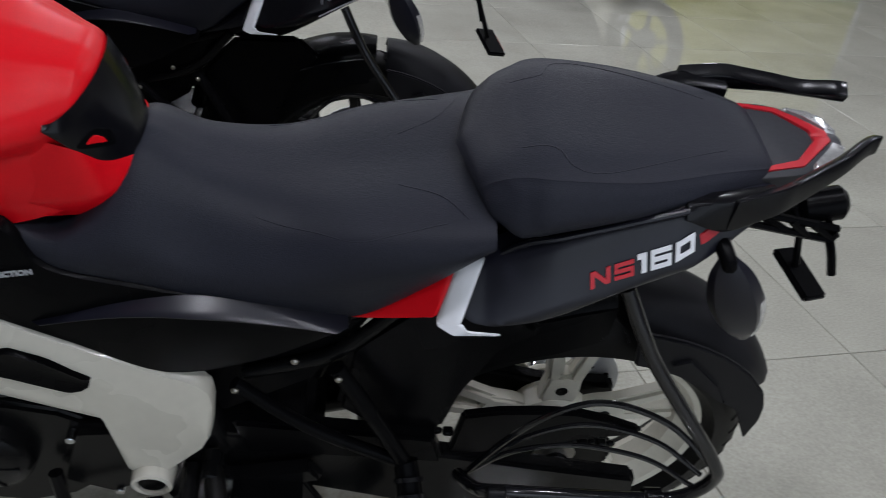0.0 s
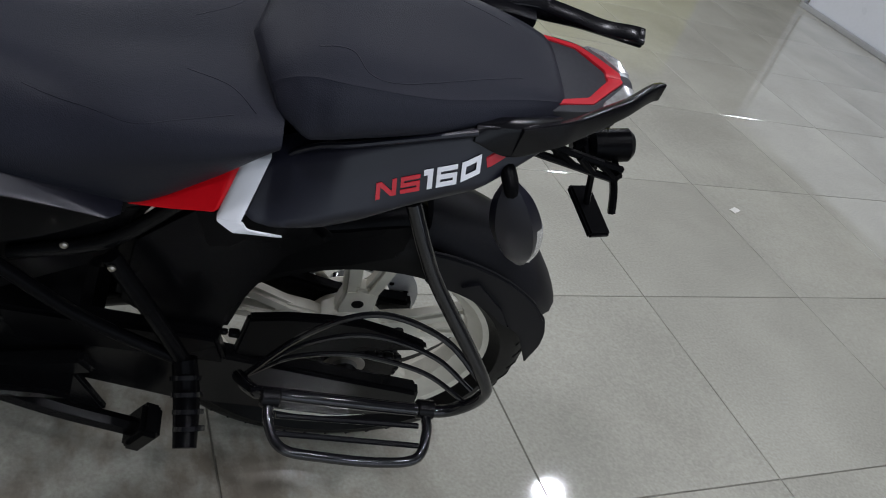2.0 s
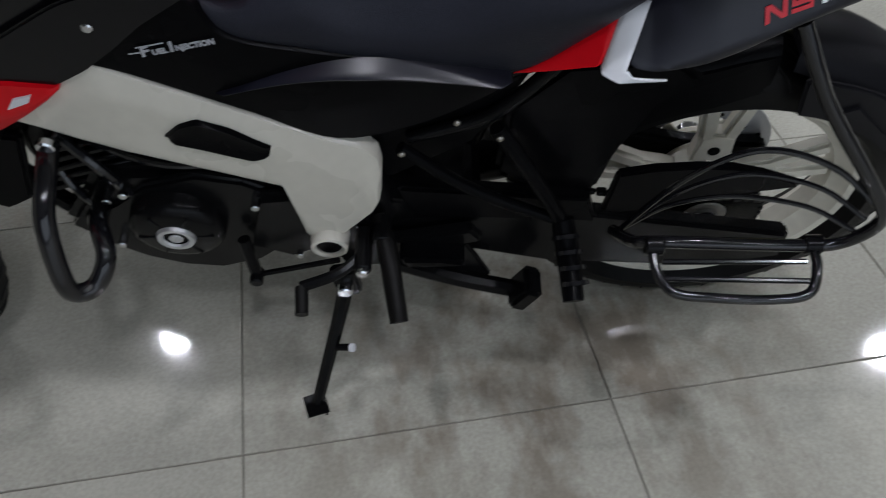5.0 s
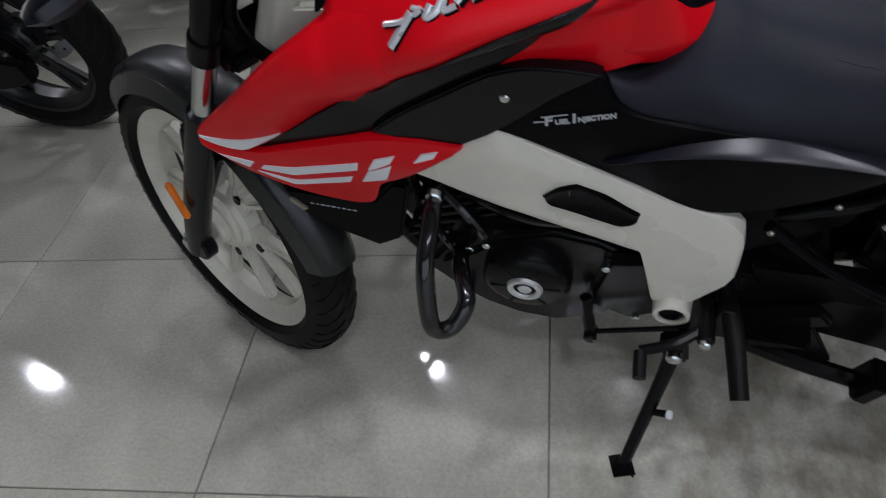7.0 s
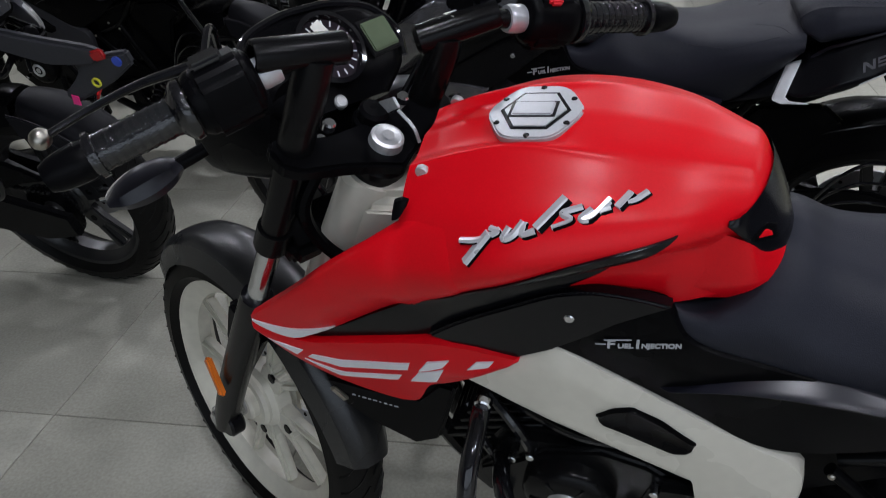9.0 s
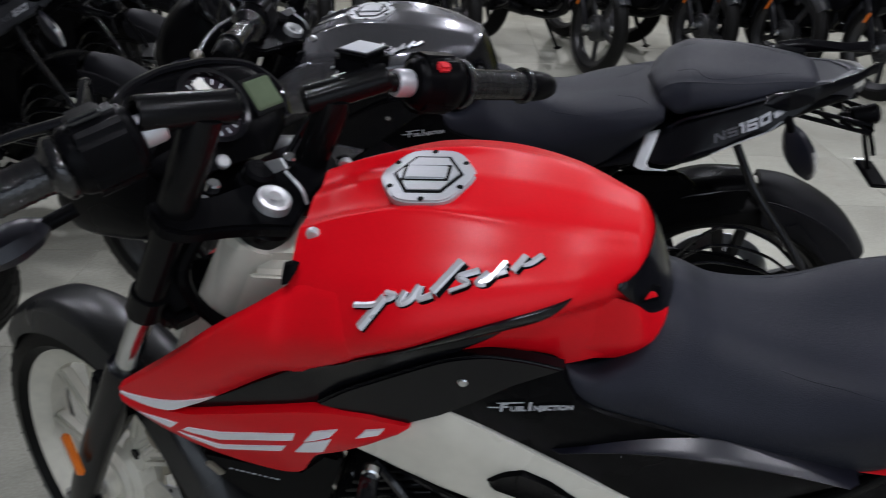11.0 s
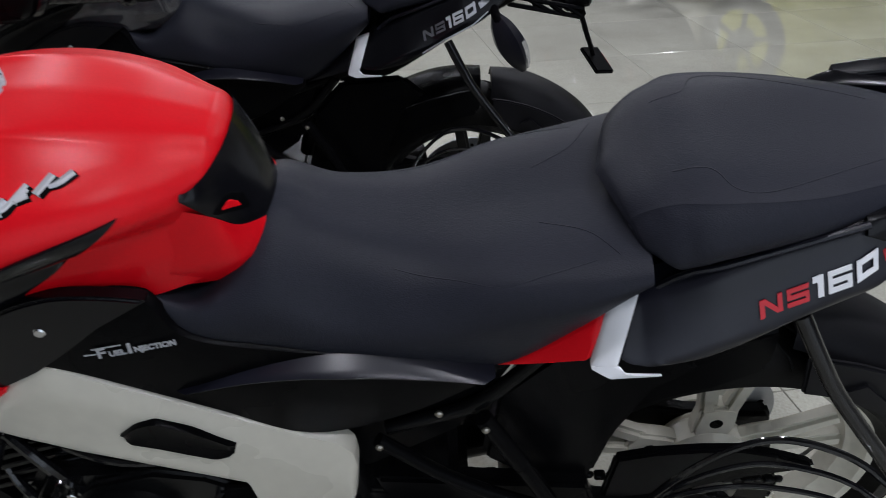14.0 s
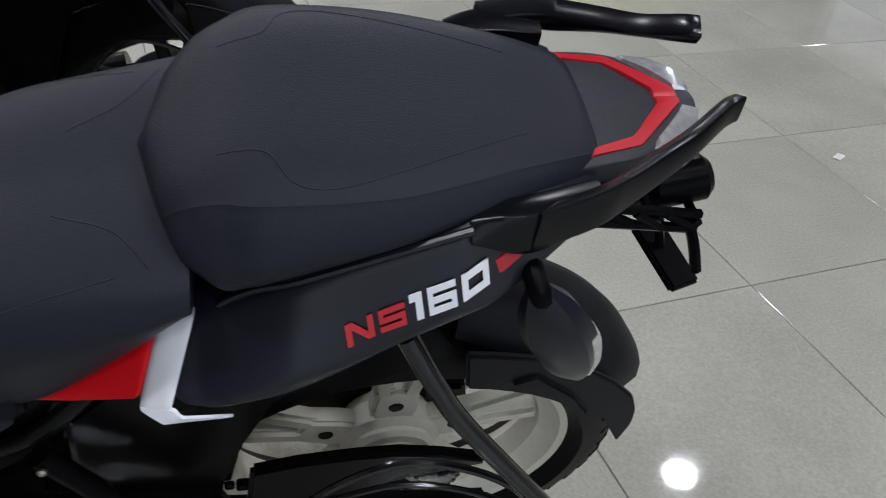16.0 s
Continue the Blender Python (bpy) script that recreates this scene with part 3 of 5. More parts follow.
    for sg in (-1, 1):
        seat_p, seat_n = tank_skin.ray_cast(Vector((-.966, sg * .064, 1.2)), Vector((0, 0, -1)))[:2]
        part("tank_bolt", join(disc(0.0078, -0.004, 0.004, aim(seat_p, seat_p + seat_n), 16, 0.0015), disc(0.0045, 0.0, 0.006, aim(seat_p, seat_p + seat_n), 6, 0.001)), SILVER, tk)

    # black end cap behind the tank, and the painted tongue that wraps round it above the seat
    rim_top = [(-.657, .0800, .9105), (-.648, .0765, .9130), (-.637, .0620, .9180), (-.628, .0410, .9240), (-.6235, .0180, .9275), (-.6225, 0, .9290)]
    rim_low = [(-.657, .0830, .9060), (-.639, .0770, .8840), (-.620, .0620, .8600), (-.604, .0450, .8510), (-.5935, .0220, .8430), (-.5900, 0, .8400)]
    nose = [(-.662, .0930, .8320), (-.634, .0830, .8280), (-.613, .0690, .8260), (-.600, .0520, .8290), (-.5885, .0260, .8330), (-.5855, 0, .8350)]

    def wrap(upper, lower, bulge, deep, n=26, m=9):
        """A skin that runs round the back of the tank from one flank to the other, with a turned-in lower edge."""
        up, lo = cr(upper, n), cr(lower, n)
        bm = bmesh.new()
        rows = []
        for sg in (-1, 1):
            for i in (range(n) if sg < 0 else range(n - 2, -1, -1)):
                row = []
                for k in range(m):
                    f = k / (m - 1)
                    q = up[i] * (1 - f) + lo[i] * f
                    away = np.array((q[0] + .665, q[1], 0.0))
                    q = q + away / max(1e-6, np.linalg.norm(away)) * bulge * math.sin(math.pi * f) ** .7
                    row.append(bm.verts.new((q[0], sg * q[1], q[2])))
                tuck = lo[i] + (np.array((-.665, 0, lo[i][2])) - lo[i]) * .16
                row.append(bm.verts.new((tuck[0], sg * tuck[1], tuck[2] - deep)))
                rows.append(row)
        grid_faces(bm, rows)
        return bm
    part("tank_tongue", wrap([(-.725, .0800, .8900), (-.680, .0790, .8950)] + rim_low[1:], [(-.735, .0860, .8200), (-.690, .0890, .8250)] + nose[1:], .0015, .030), tank, bike)
    cap_bm = wrap(rim_top, rim_low, .0035, .004)
    cap_skin = BVHTree.FromBMesh(cap_bm)
    ec = part("tank_end_cap", cap_bm, BLACK_SATIN, bike, "satin black cap behind the tank")

    def cap_v(u, w):
        hit = cap_skin.ray_cast(Vector((u, -.4, w)), Vector((0, 1, 0)))[0]
        return -hit.y if hit is not None else .050
    for flip in (False, True):
        slot = strip([(-.634, .8860), (-.6235, .8935), (-.6120, .8840)], [(-.634, .8835), (-.6220, .8760), (-.6080, .8690)], lambda u, w: cap_v(u, w) + .0012, .004, 12, 7, 0, True, .2)
        part("cap_recess", mirror(slot) if flip else slot, BLACK_PLASTIC, ec)
        flash = strip([(-.6275, .8850), (-.6225, .8880), (-.6165, .8820)], [(-.6275, .8840), (-.6215, .8812), (-.6145, .8770)], lambda u, w: cap_v(u, w) + .0026, .003, 10, 6, 0, True, .2)
        part("recess_flash", mirror(flash) if flip else flash, tank, ec)

    # shroud wings of the tank
    def shroud_v(u, w):
        f = min(1.0, max(0.0, (u + 1.23) / 0.27))
        hit = tank_skin.ray_cast(Vector((max(u, -.983), -.4, w)), Vector((0, 1, 0)))[0]
        over = -hit.y + .0012 if hit is not None else 0.0
        base = mix(0.110, 0.143, f) - 11 * f * (w - mix(.68, .85, f)) ** 2 + .008 * math.sin(math.pi * f) - mix(0, .030, (u + 1.0) / .075)
        d = max(0.0, .010 - abs(base - over))
        return mix(base, max(base, over) + d * d / .040, (u + 1.09) / .10) if u < -.955 else max(over, .10)
    side_copy("tank_shroud", lambda: strip([(-1.228, .685), (-1.169, .739), (-1.067, .828), (-1.02, .862), (-.972, .889), (-.925, .900)], [(-1.226, .674), (-1.163, .661), (-1.108, .686), (-1.047, .726), (-.962, .782), (-.905, .824)], shroud_v, .014, 40, 18, .001, True, .12), tank, bike)
    cowl_v = lambda u, w: mix(0.110, 0.124, (u + 1.23) / 0.25) - mix(0.0, 0.018, (0.66 - w) / 0.11)
    side_copy("lower_cowl", lambda: strip([(-1.230, .675), (-1.200, .664), (-1.153, .658), (-1.105, .671), (-1.053, .688), (-.978, .710), (-.920, .711), (-.895, .708), (-.862, .703)], [(-1.232, .668), (-1.212, .634), (-1.186, .600), (-1.139, .566), (-1.079, .546), (-1.020, .549), (-.990, .606), (-.950, .632), (-.864, .697)], cowl_v, .012, 46, 14, .004), low, bike)

    wedge_v = lambda u, w: mix(mix(.104, .113, (u + 1.16) / .15), shroud_v(u, w) + .0026, (u + .985) / .045)
    side_copy("shroud_stripe", lambda: strip([(-1.16, .668), (-1.10, .692), (-1.047, .728), (-.995, .764), (-.950, .802), (-.905, .837), (-.860, .859), (-.815, .883), (-.766, .900), (-.700, .9130)], [(-1.16, .650), (-1.10, .662), (-1.03, .684), (-.96, .704), (-.90, .742), (-.841, .788), (-.803, .826), (-.768, .852), (-.736, .884), (-.702, .9110)], wedge_v, .006, 70, 18, 0, True, .12), BLACK_SATIN, bike)
    # black skin laid on the tank, standing in for the shaded gap in front
    gap_shade_v = lambda u, w: shroud_v(max(u, -.954), w)
    side_copy("tank_gap_shade", lambda: strip([(-.989, .906), (-.980, .910), (-.973, .908)], [(-.989, .893), (-.981, .895), (-.974, .904)], gap_shade_v, .006, 12, 7, .0008), BLACK_PLASTIC, bike)
    rc = side_copy("radiator_cowl", lambda: prism([(-1.158, .560), (-1.094, .552), (-1.020, .548), (-.985, .590), (-.960, .585), (-1.000, .455), (-1.039, .431), (-1.099, .465), (-1.138, .500)], -.099, -.082, .005), BLACK_PLASTIC, bike)
    for k in range(9):
        part("cowl_writing", block((.005, .003, .006, .004, .006, .003, .005, .004, .006)[k], .0006, .0024, Matrix.Translation((-1.118 + .0078 * k, -.0994, .530 - .0012 * k)), 0), GREY_DECAL, rc, "tiny pale printing")
    part("cowl_clip", block(.012, .006, .030, Matrix.Translation((-1.140, -.100, .528)) @ pose(0, 0, 0, 0, -35, 0), .002), STEEL, rc, "small bare metal clip")
    if decals:
        shapes = [([(-1.224, .6835), (-1.165, .690), (-1.099, .700)], [(-1.224, .6805), (-1.161, .664), (-1.102, .697)], shroud_v),
                  ([(-1.211, .649), (-1.162, .636)], [(-1.200, .640), (-1.176, .620)], cowl_v),
                  ([(-1.150, .630), (-1.106, .633), (-1.002, .665)], [(-1.160, .620), (-1.112, .613), (-1.008, .648)], cowl_v),
                  ([(-1.168, .612), (-1.117, .597), (-1.020, .630)], [(-1.160, .606), (-1.120, .586), (-1.029, .614)], cowl_v),
                  ([(-.978, .675), (-.948, .685)], [(-.993, .651), (-.958, .670)], cowl_v),
                  ([(-.993, .648), (-.957, .666)], [(-1.011, .618), (-.972, .632)], cowl_v),
                  ([(-.914, .691), (-.892, .697)], [(-.927, .674), (-.899, .686)], cowl_v)]
        for A, B, vf in shapes:
            side_copy("shroud_decal", lambda: strip(A, B, lambda u, w: vf(u, w) + .0026 + (.0008 if vf is shroud_v else .0028), .004, 14, 6, 0, False, .2), WHITE_DECAL, bike)

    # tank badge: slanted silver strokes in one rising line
    strokes = [([(-.899, .149, .882), (-.875, .134, .912)], .0050), ([(-.906, .134, .897), (-.885, .137, .904), (-.864, .133, .917)], .0034), ([(-.875, .131, .916), (-.864, .134, .914), (-.880, .139, .905)], .0030),
               ([(-.855, .132, .921), (-.860, .139, .911), (-.850, .137, .915), (-.841, .128, .926)], .0036), ([(-.841, .128, .926), (-.841, .136, .917), (-.829, .134, .921)], .0034), ([(-.829, .132, .922), (-.805, .105, .942)], .0052),
               ([(-.788, .111, .938), (-.806, .119, .934), (-.797, .123, .930), (-.814, .130, .924)], .0034), ([(-.779, .112, .937), (-.788, .121, .931), (-.778, .119, .932), (-.763, .101, .942)], .0036), ([(-.764, .103, .940), (-.772, .113, .935), (-.762, .109, .936)], .0034),
               ([(-.757, .107, .937), (-.746, .091, .944)], .0040), ([(-.752, .100, .940), (-.742, .096, .940), (-.731, .087, .944)], .0032)]
    for pts, r in strokes:
        on = []
        for u, v, w in pts:
            p, q = tank_skin.find_nearest(Vector((u, -v, w)))[:2]
            on.append((p, q if q.y < 0 else -q))
        badge = part("badge_stroke", tube([tuple(p + q * .0030) for p, q in on], r * 1.22, None, 6, 0.7, len(pts) > 2), SILVER_BADGE, tk, "raised silver script badge")
        part("badge_edge", tube([tuple(p + q * .0008 + Vector((.0016, 0, -.0014))) for p, q in on], r * 1.42, None, 6, 0.6, len(pts) > 2), BLACK_PLASTIC, badge)

    # frame cover, side panels
    fv = lambda u, w: mix(0.112, 0.122, (u + .95) / .12) + mix(0, 0.012, (.60 - w) / .18)
    side_copy("frame_cover", lambda: strip([(-.949, .648), (-.90, .684), (-.828, .731), (-.715, .668), (-.650, .631), (-.585, .598), (-.550, .584), (-.536, .565), (-.533, .54), (-.537, .49)], [(-.949, .640), (-.907, .620), (-.875, .602), (-.76, .556), (-.655, .515), (-.649, .46), (-.641, .406), (-.608, .392), (-.545, .472)], fv, .020, 60, 18, 0, False, .35, lambda s: -.011 * max(0.0, (.26 - s) / .26) - .006 * max(0.0, (s - .90) / .10) ** 2), frame_mat, bike)
    side_copy("frame_insert", lambda: strip([(-.774, .622), (-.755, .640), (-.734, .648), (-.70, .632), (-.658, .599)], [(-.770, .612), (-.74, .600), (-.71, .588), (-.682, .578), (-.662, .585)], lambda u, w: fv(u, w) + .007, .008, 20, 8, -.002, False), BLACK_PLASTIC, bike, "black mesh insert")
    side_copy("frame_ring", lambda: lathe([(-.120, .018), (-.147, .018), (-.149, .021), (-.147, .025), (-.120, .027)], 28, True, Matrix.Translation((-.612, 0, .402))), frame_mat, bike)
    side_copy("frame_boss", lambda: disc(0.019, -0.145, -0.118, Matrix.Translation((-.612, 0, .402)), 20, .004), BLACK_PLASTIC, bike)
    pv_ = lambda u, w: 0.111 - mix(0.0, 0.008, (w - .78) / .05)
    sp = side_copy("side_panel", lambda: strip([(-.975, .712), (-.944, .741), (-.87, .785), (-.811, .814), (-.752, .825), (-.705, .812), (-.675, .765), (-.60, .745), (-.50, .728), (-.383, .708)], [(-.97, .708), (-.91, .700), (-.863, .700), (-.835, .722), (-.80, .712), (-.74, .680), (-.67, .642), (-.58, .594), (-.48, .624), (-.385, .690)], pv_, .012, 46, 12, .003), BLACK_PLASTIC, bike)
    side_copy("side_fin", lambda: strip([(-.708, .682), (-.62, .720), (-.54, .736), (-.46, .730), (-.387, .711)], [(-.708, .679), (-.62, .708), (-.54, .720), (-.46, .716), (-.387, .707)], lambda u, w: mix(.119, 0.134, (u + .70) / .16), .022, 26, 12, .001, True, .45, lambda s: -.028 * max(0.0, 1 - s / .62) - .016 * max(0.0, (s - .8) / .2)), NAVY_SATIN, bike)
    side_copy("front_side_panel", lambda: prism([tuple(q) for q in cr([(-.974, .716), (-.930, .750), (-.872, .786), (-.826, .813), (-.797, .824), (-.772, .829), (-.735, .828), (-.697, .822)], 30)] + [(-.752, .785), (-.790, .752), (-.828, .722), (-.868, .699), (-.920, .703)], -.1195, -.102, .0055, 3), BLACK_SATIN, bike, "black side panel with a rounded rim")
    side_copy("panel_screw", lambda: disc(0.0065, -0.121, -0.112, Matrix.Translation((-.803, 0, .784)), 14, .002), CHROME, bike)
    part("panel_lettering", join(on_flank(lettering("F", .0185, .25, .0004, .0006), -.764, .741, 13, pv_, .005, 1.1), on_flank(lettering("UEL", .0098, .25, .0004, .0004), -.752, .7435, 13, pv_, .005, 1.02), on_flank(lettering("I", .0185, .25, .0004, .0006), -.7335, .748, 13, pv_, .005, 1.1), on_flank(lettering("NJECTION", .0098, .25, .0004, .0004), -.727, .7495, 13, pv_, .005, .92), on_flank(block(.030, .0006, .0016, None, 0), -.752, .757, 13, pv_, .005), on_flank(block(.012, .0006, .0016, None, 0), -.770, .746, 10, pv_, .005)), GREY_DECAL, sp, "pale grey lettering")

    # seats
    rider = loft([(-.705, [(0, .77), (.05, .785), (.084, .800), (.096, .800), (.100, .790), (.100, .778), (.09, .765)]),
                             (-.665, [(0, .77), (.04, .778), (.072, .786), (.095, .788), (.105, .776), (.106, .757), (.09, .748)]),
                             (-.600, [(0, .852), (.033, .848), (.062, .834), (.088, .812), (.106, .783), (.109, .746), (.09, .735)]),
                             (-.540, [(0, .828), (.038, .826), (.066, .813), (.092, .785), (.108, .760), (.110, .732), (.09, .722)]),
                             (-.460, [(0, .815), (.050, .814), (.084, .803), (.109, .778), (.118, .750), (.112, .719), (.09, .710)]),
                             (-.380, [(0, .826), (.065, .828), (.104, .820), (.120, .796), (.121, .762), (.107, .706), (.08, .698)]),
                             (-.310, [(0, .840), (.070, .842), (.108, .836), (.124, .820), (.126, .800), (.112, .765), (.09, .755)]),
                             (-.255, [(0, .852), (.070, .854), (.108, .849), (.122, .842), (.124, .834), (.112, .822), (.09, .815)])], 60, 36)
    rider_skin = BVHTree.FromBMesh(rider)
    rs = part("rider_seat", rider, SEAT, bike, "black textured vinyl rider seat")

    def crease(skin, pts, parent):
        """A pressed seam on a seat, laid from above."""
        P = []
        for q in cr(pts, 26):
            hit = skin.ray_cast(Vector((q[0], q[1], 1.2)), Vector((0, 0, -1)))[0]
            if hit is not None:
                P.append(tuple(hit - Vector((0, 0, .0002))))
        if len(P) > 3:
            part("seat_crease", tube(P, .0007, None, 5, 1, False), SEAT, parent)
    for sg in (-1, 1):
        crease(rider_skin, [(-.482, sg * .071), (-.43, sg * .088), (-.385, sg * .106), (-.345, sg * .104), (-.300, sg * .098)], rs)
        crease(rider_skin, [(-.345, sg * .040), (-.305, sg * .062), (-.280, sg * .096)], rs)
    def firm(sec):
        """Tighten the shoulder of a cushion section."""
        q = [np.array(p, float) for p in sec]
        side = q[2] + (q[4] - q[2]) * np.array((.62, .42))
        return [tuple(p) for p in (q[0], q[1], q[1] + (q[2] - q[1]) * .92, q[2], q[2] + (side - q[2]) * .12, side, *q[4:])]
    pill = loft([(u, firm(sec)) for u, sec in [(-.290, [(0, .862), (.05, .862), (.070, .860), (.084, .856), (.090, .851), (.084, .847), (.06, .845)]),
                               (-.281, [(0, .874), (.05, .874), (.074, .870), (.097, .861), (.102, .853), (.094, .846), (.06, .84)]),
                               (-.258, [(0, .889), (.052, .889), (.080, .884), (.108, .865), (.116, .851), (.106, .840), (.07, .835)]),
                               (-.234, [(0, .903), (.056, .903), (.088, .897), (.113, .874), (.119, .857), (.110, .843), (.08, .837)]),
                               (-.200, [(0, .911), (.062, .911), (.098, .905), (.116, .886), (.121, .867), (.111, .850), (.08, .842)]),
                               (-.120, [(0, .912), (.064, .912), (.094, .906), (.106, .894), (.109, .880), (.100, .866), (.07, .855)]),
                               (-.040, [(0, .910), (.052, .910), (.072, .906), (.083, .898), (.085, .888), (.076, .876), (.05, .868)]),
                               (.015, [(0, .904), (.040, .903), (.054, .900), (.062, .893), (.062, .884), (.054, .874), (.04, .868)]),
                               (.034, [(0, .890), (.032, .889), (.043, .887), (.048, .882), (.048, .876), (.042, .870), (.03, .866)])]], 64, 46)
    for v in pill.verts:
        if v.co.x < -.2:
            v.co.x += max(0.0, .888 - v.co.z) * 0.75 * min(1, (-.2 - v.co.x) / .08) * min(1, abs(v.co.y) / .08)
    pill_skin = BVHTree.FromBMesh(pill)
    ps = part("pillion_seat", pill, SEAT, bike, "black textured vinyl pillion seat")
    for sg in (-1, 1):
        crease(pill_skin, [(-.235, sg * .052), (-.205, sg * .058), (-.190, sg * .082), (-.165, sg * .088), (-.12, sg * .076), (-.03, sg * .042)], ps)
    # tail panels with the coloured band
    tail_top = [(-.390, .694), (-.276, .787), (-.254, .796), (-.190, .838), (-.083, .884), (.020, .889)]

    def tv(u, w):
        """Half width of the tail: narrow under the seat, flaring towards the lower edge."""
        drop = max(0.0, float(np.interp(u, [p[0] for p in tail_top], [p[1] for p in tail_top])) - w)
        top = mix(.094, .101, (u + .39) / .2) - max(0.0, u + .08) * .20
        return min(top + mix(.95, .55, (u + .28) / .14) * drop, mix(.146, .128, (u + .20) / .14) - max(0.0, u + .06) * .30)
    tail_prof = lambda s: -.012 * max(0.0, 1 - s / .12) - .012 * max(0.0, (s - .90) / .10) ** 1.4
    side_copy("tail_ribbon", lambda: strip([(-.386, .697), (-.34, .732), (-.2805, .7845)], [(-.386, .692), (-.345, .7105), (-.2990, .7320)], tv, .008, 22, 9, .001, True, .45, lambda s: -.006 * max(0.0, (s - .90) / .10)), ribbon, bike)
    side_copy("tail_band", lambda: strip([(-.2810, .7850), (-.2565, .7950)], [(-.2980, .7320), (-.2760, .7410)], lambda u, w: tv(u, w) + .0018, .008, 8, 12, .001, False, .2), WHITE_DECAL, bike)
    side_copy("tail_band_foot", lambda: strip([(-.2980, .7325), (-.2760, .7415), (-.2660, .7375), (-.234, .7350)], [(-.2975, .7310), (-.2860, .7310), (-.2660, .7325), (-.234, .7340)], lambda u, w: tv(u, w) + .0016, .0026, 20, 6, 0, True, .2), WHITE_DECAL, bike)
    tail_shape = lambda: strip([(-.257, .7945), (-.248, .804), (-.227, .817), (-.19, .840), (-.125, .868), (-.083, .885), (-.04, .893), (.02, .888)], [(-0.2755, 0.7440), (-0.2600, 0.7395), (-0.219, 0.745), (-0.170, 0.762), (-0.120, 0.792), (-0.062, 0.821), (-0.029, 0.841), (.020, .878)], tv, .012, 44, 20, .001, True, .45, tail_prof)
    tp = side_copy("tail_panel", tail_shape, tail, bike, "satin graphite tail panel")
    tail_bm = tail_shape()
    tail_skin = BVHTree.FromBMesh(tail_bm)
    tail_bm.free()

    def lt(u, w):
        hit = tail_skin.ray_cast(Vector((u, -.4, w)), Vector((0, 1, 0)))[0]
        return -hit.y if hit is not None else tv(u, w)
    lip = [(-.243, .793), (-.236, .804), (-.222, .818), (-.202, .831), (-.139, .857), (-.076, .8835)]
    side_copy("seat_rail_strip", lambda: tube([(u, -mix(.095, .1065, (u + .243) / .05), w + .002) for u, w in (tuple(q) for q in cr(lip, 30))], .0034, None, 8, 1, False), NAVY_SATIN, bike)
    row = lambda s: (-0.1550 + s * 0.892, 0.7992 + s * 0.453)
    badge_mat = accent if decals else DARK_DECAL
    part("model_letter", on_flank(glyph("N", .0206, .0140, .0044), *row(0), 26.9, lt, .002), badge_mat, tp)
    part("model_letter", on_flank(glyph("S", .0192, .0140, .0032), *row(.0247), 26.9, lt, .002), badge_mat, tp)
    for k, ch in enumerate("160"):
        part("model_digit", on_flank(glyph(ch, .0203 if k else .0119, .0168, .0038 if k == 1 else .0046), *row((.0446, .0604, .0850)[k]), 26.9, lt, .0022), WHITE_DECAL if decals else GREY_DECAL, tp)
    part("lettering_tail", strip([(-.058, .860), (-.040, .872), (-.028, .879)], [(-.054, .851), (-.040, .860), (-.034, .866)], lambda u, w: lt(u, w) + .002, .003, 8, 6, 0, False), accent, tp)
    if accent is GREY_DECAL:
        line_ = [(u, -lt(u, w) - .0006, w) for u, w in (tuple(q) for q in cr([(-.158, .778), (-.113, .804), (-.070, .826), (-.040, .846)], 24))]
        part("tail_pinstripe", tube(line_, .0011, None, 5, 1, False), accent, tp)
    part("under_tail", loft([(-.38, [(0, .74), (.05, .735), (.070, .71), (.070, .69), (.05, .67)]), (-.25, [(0, .80), (.06, .795), (.074, .74), (.074, .69), (.05, .67)]), (-.10, [(0, .85), (.06, .845), (.078, .82), (.076, .78), (.05, .765)]), (.03, [(0, .878), (.055, .876), (.072, .868), (.066, .852), (.04, .845)]), (.10, [(0, .880), (.024, .879), (.034, .874), (.03, .862), (.02, .855)])], 24, 14), BLACK_PLASTIC, bike)
    cowl = part("tail_cowl", loft([(.005, [(0, .897), (.045, .897), (.060, .895), (.0635, .889), (.060, .862)]), (.050, [(0, .901), (.040, .901), (.054, .899), (.0570, .893), (.053, .862)]), (.086, [(0, .903), (.026, .902), (.040, .899), (.046, .890), (.042, .864)]), (.112, [(0, .903), (.006, .902), (.012, .899), (.0145, .890), (.012, .870)])], 24, 20), CHARCOAL, bike)
    for sg in (-1, 1):
        band = strip([(.014, .0555), (.055, .0480), (.0975, .0075), (.0975, .0)], [(.019, .0485), (.051, .0395), (.0790, .0080), (.0790, .0)], lambda u, w: 0, .003, 30, 6, 0, False)
        for v in band.verts:
            u, a, d = v.co.x, v.co.z, v.co.y
            v.co = Vector((u, sg * a, .9045 + min(.002, max(-.004, (u - .06) * .05)) - max(0, a - .028) * .10 - d))
        part("cowl_band", band, accent if decals else DARK_DECAL, cowl)
        lens = strip([(.064, .0500), (.090, .0440), (.104, .0300), (.1135, .0090)], [(.0665, .0445), (.081, .0300), (.092, .0180), (.099, .0085)], lambda u, w: 0, .011, 16, 7, 0, False, .25)
        for v in lens.verts:
            u, a, d = v.co.x, v.co.z, v.co.y
            v.co = Vector((u, sg * a, .9065 - max(0, a - .03) * .18 - max(0, u - .10) * .20 - d * 1.6))
        part("tail_lens", lens, CLEAR, cowl, "clear tail lamp lens")
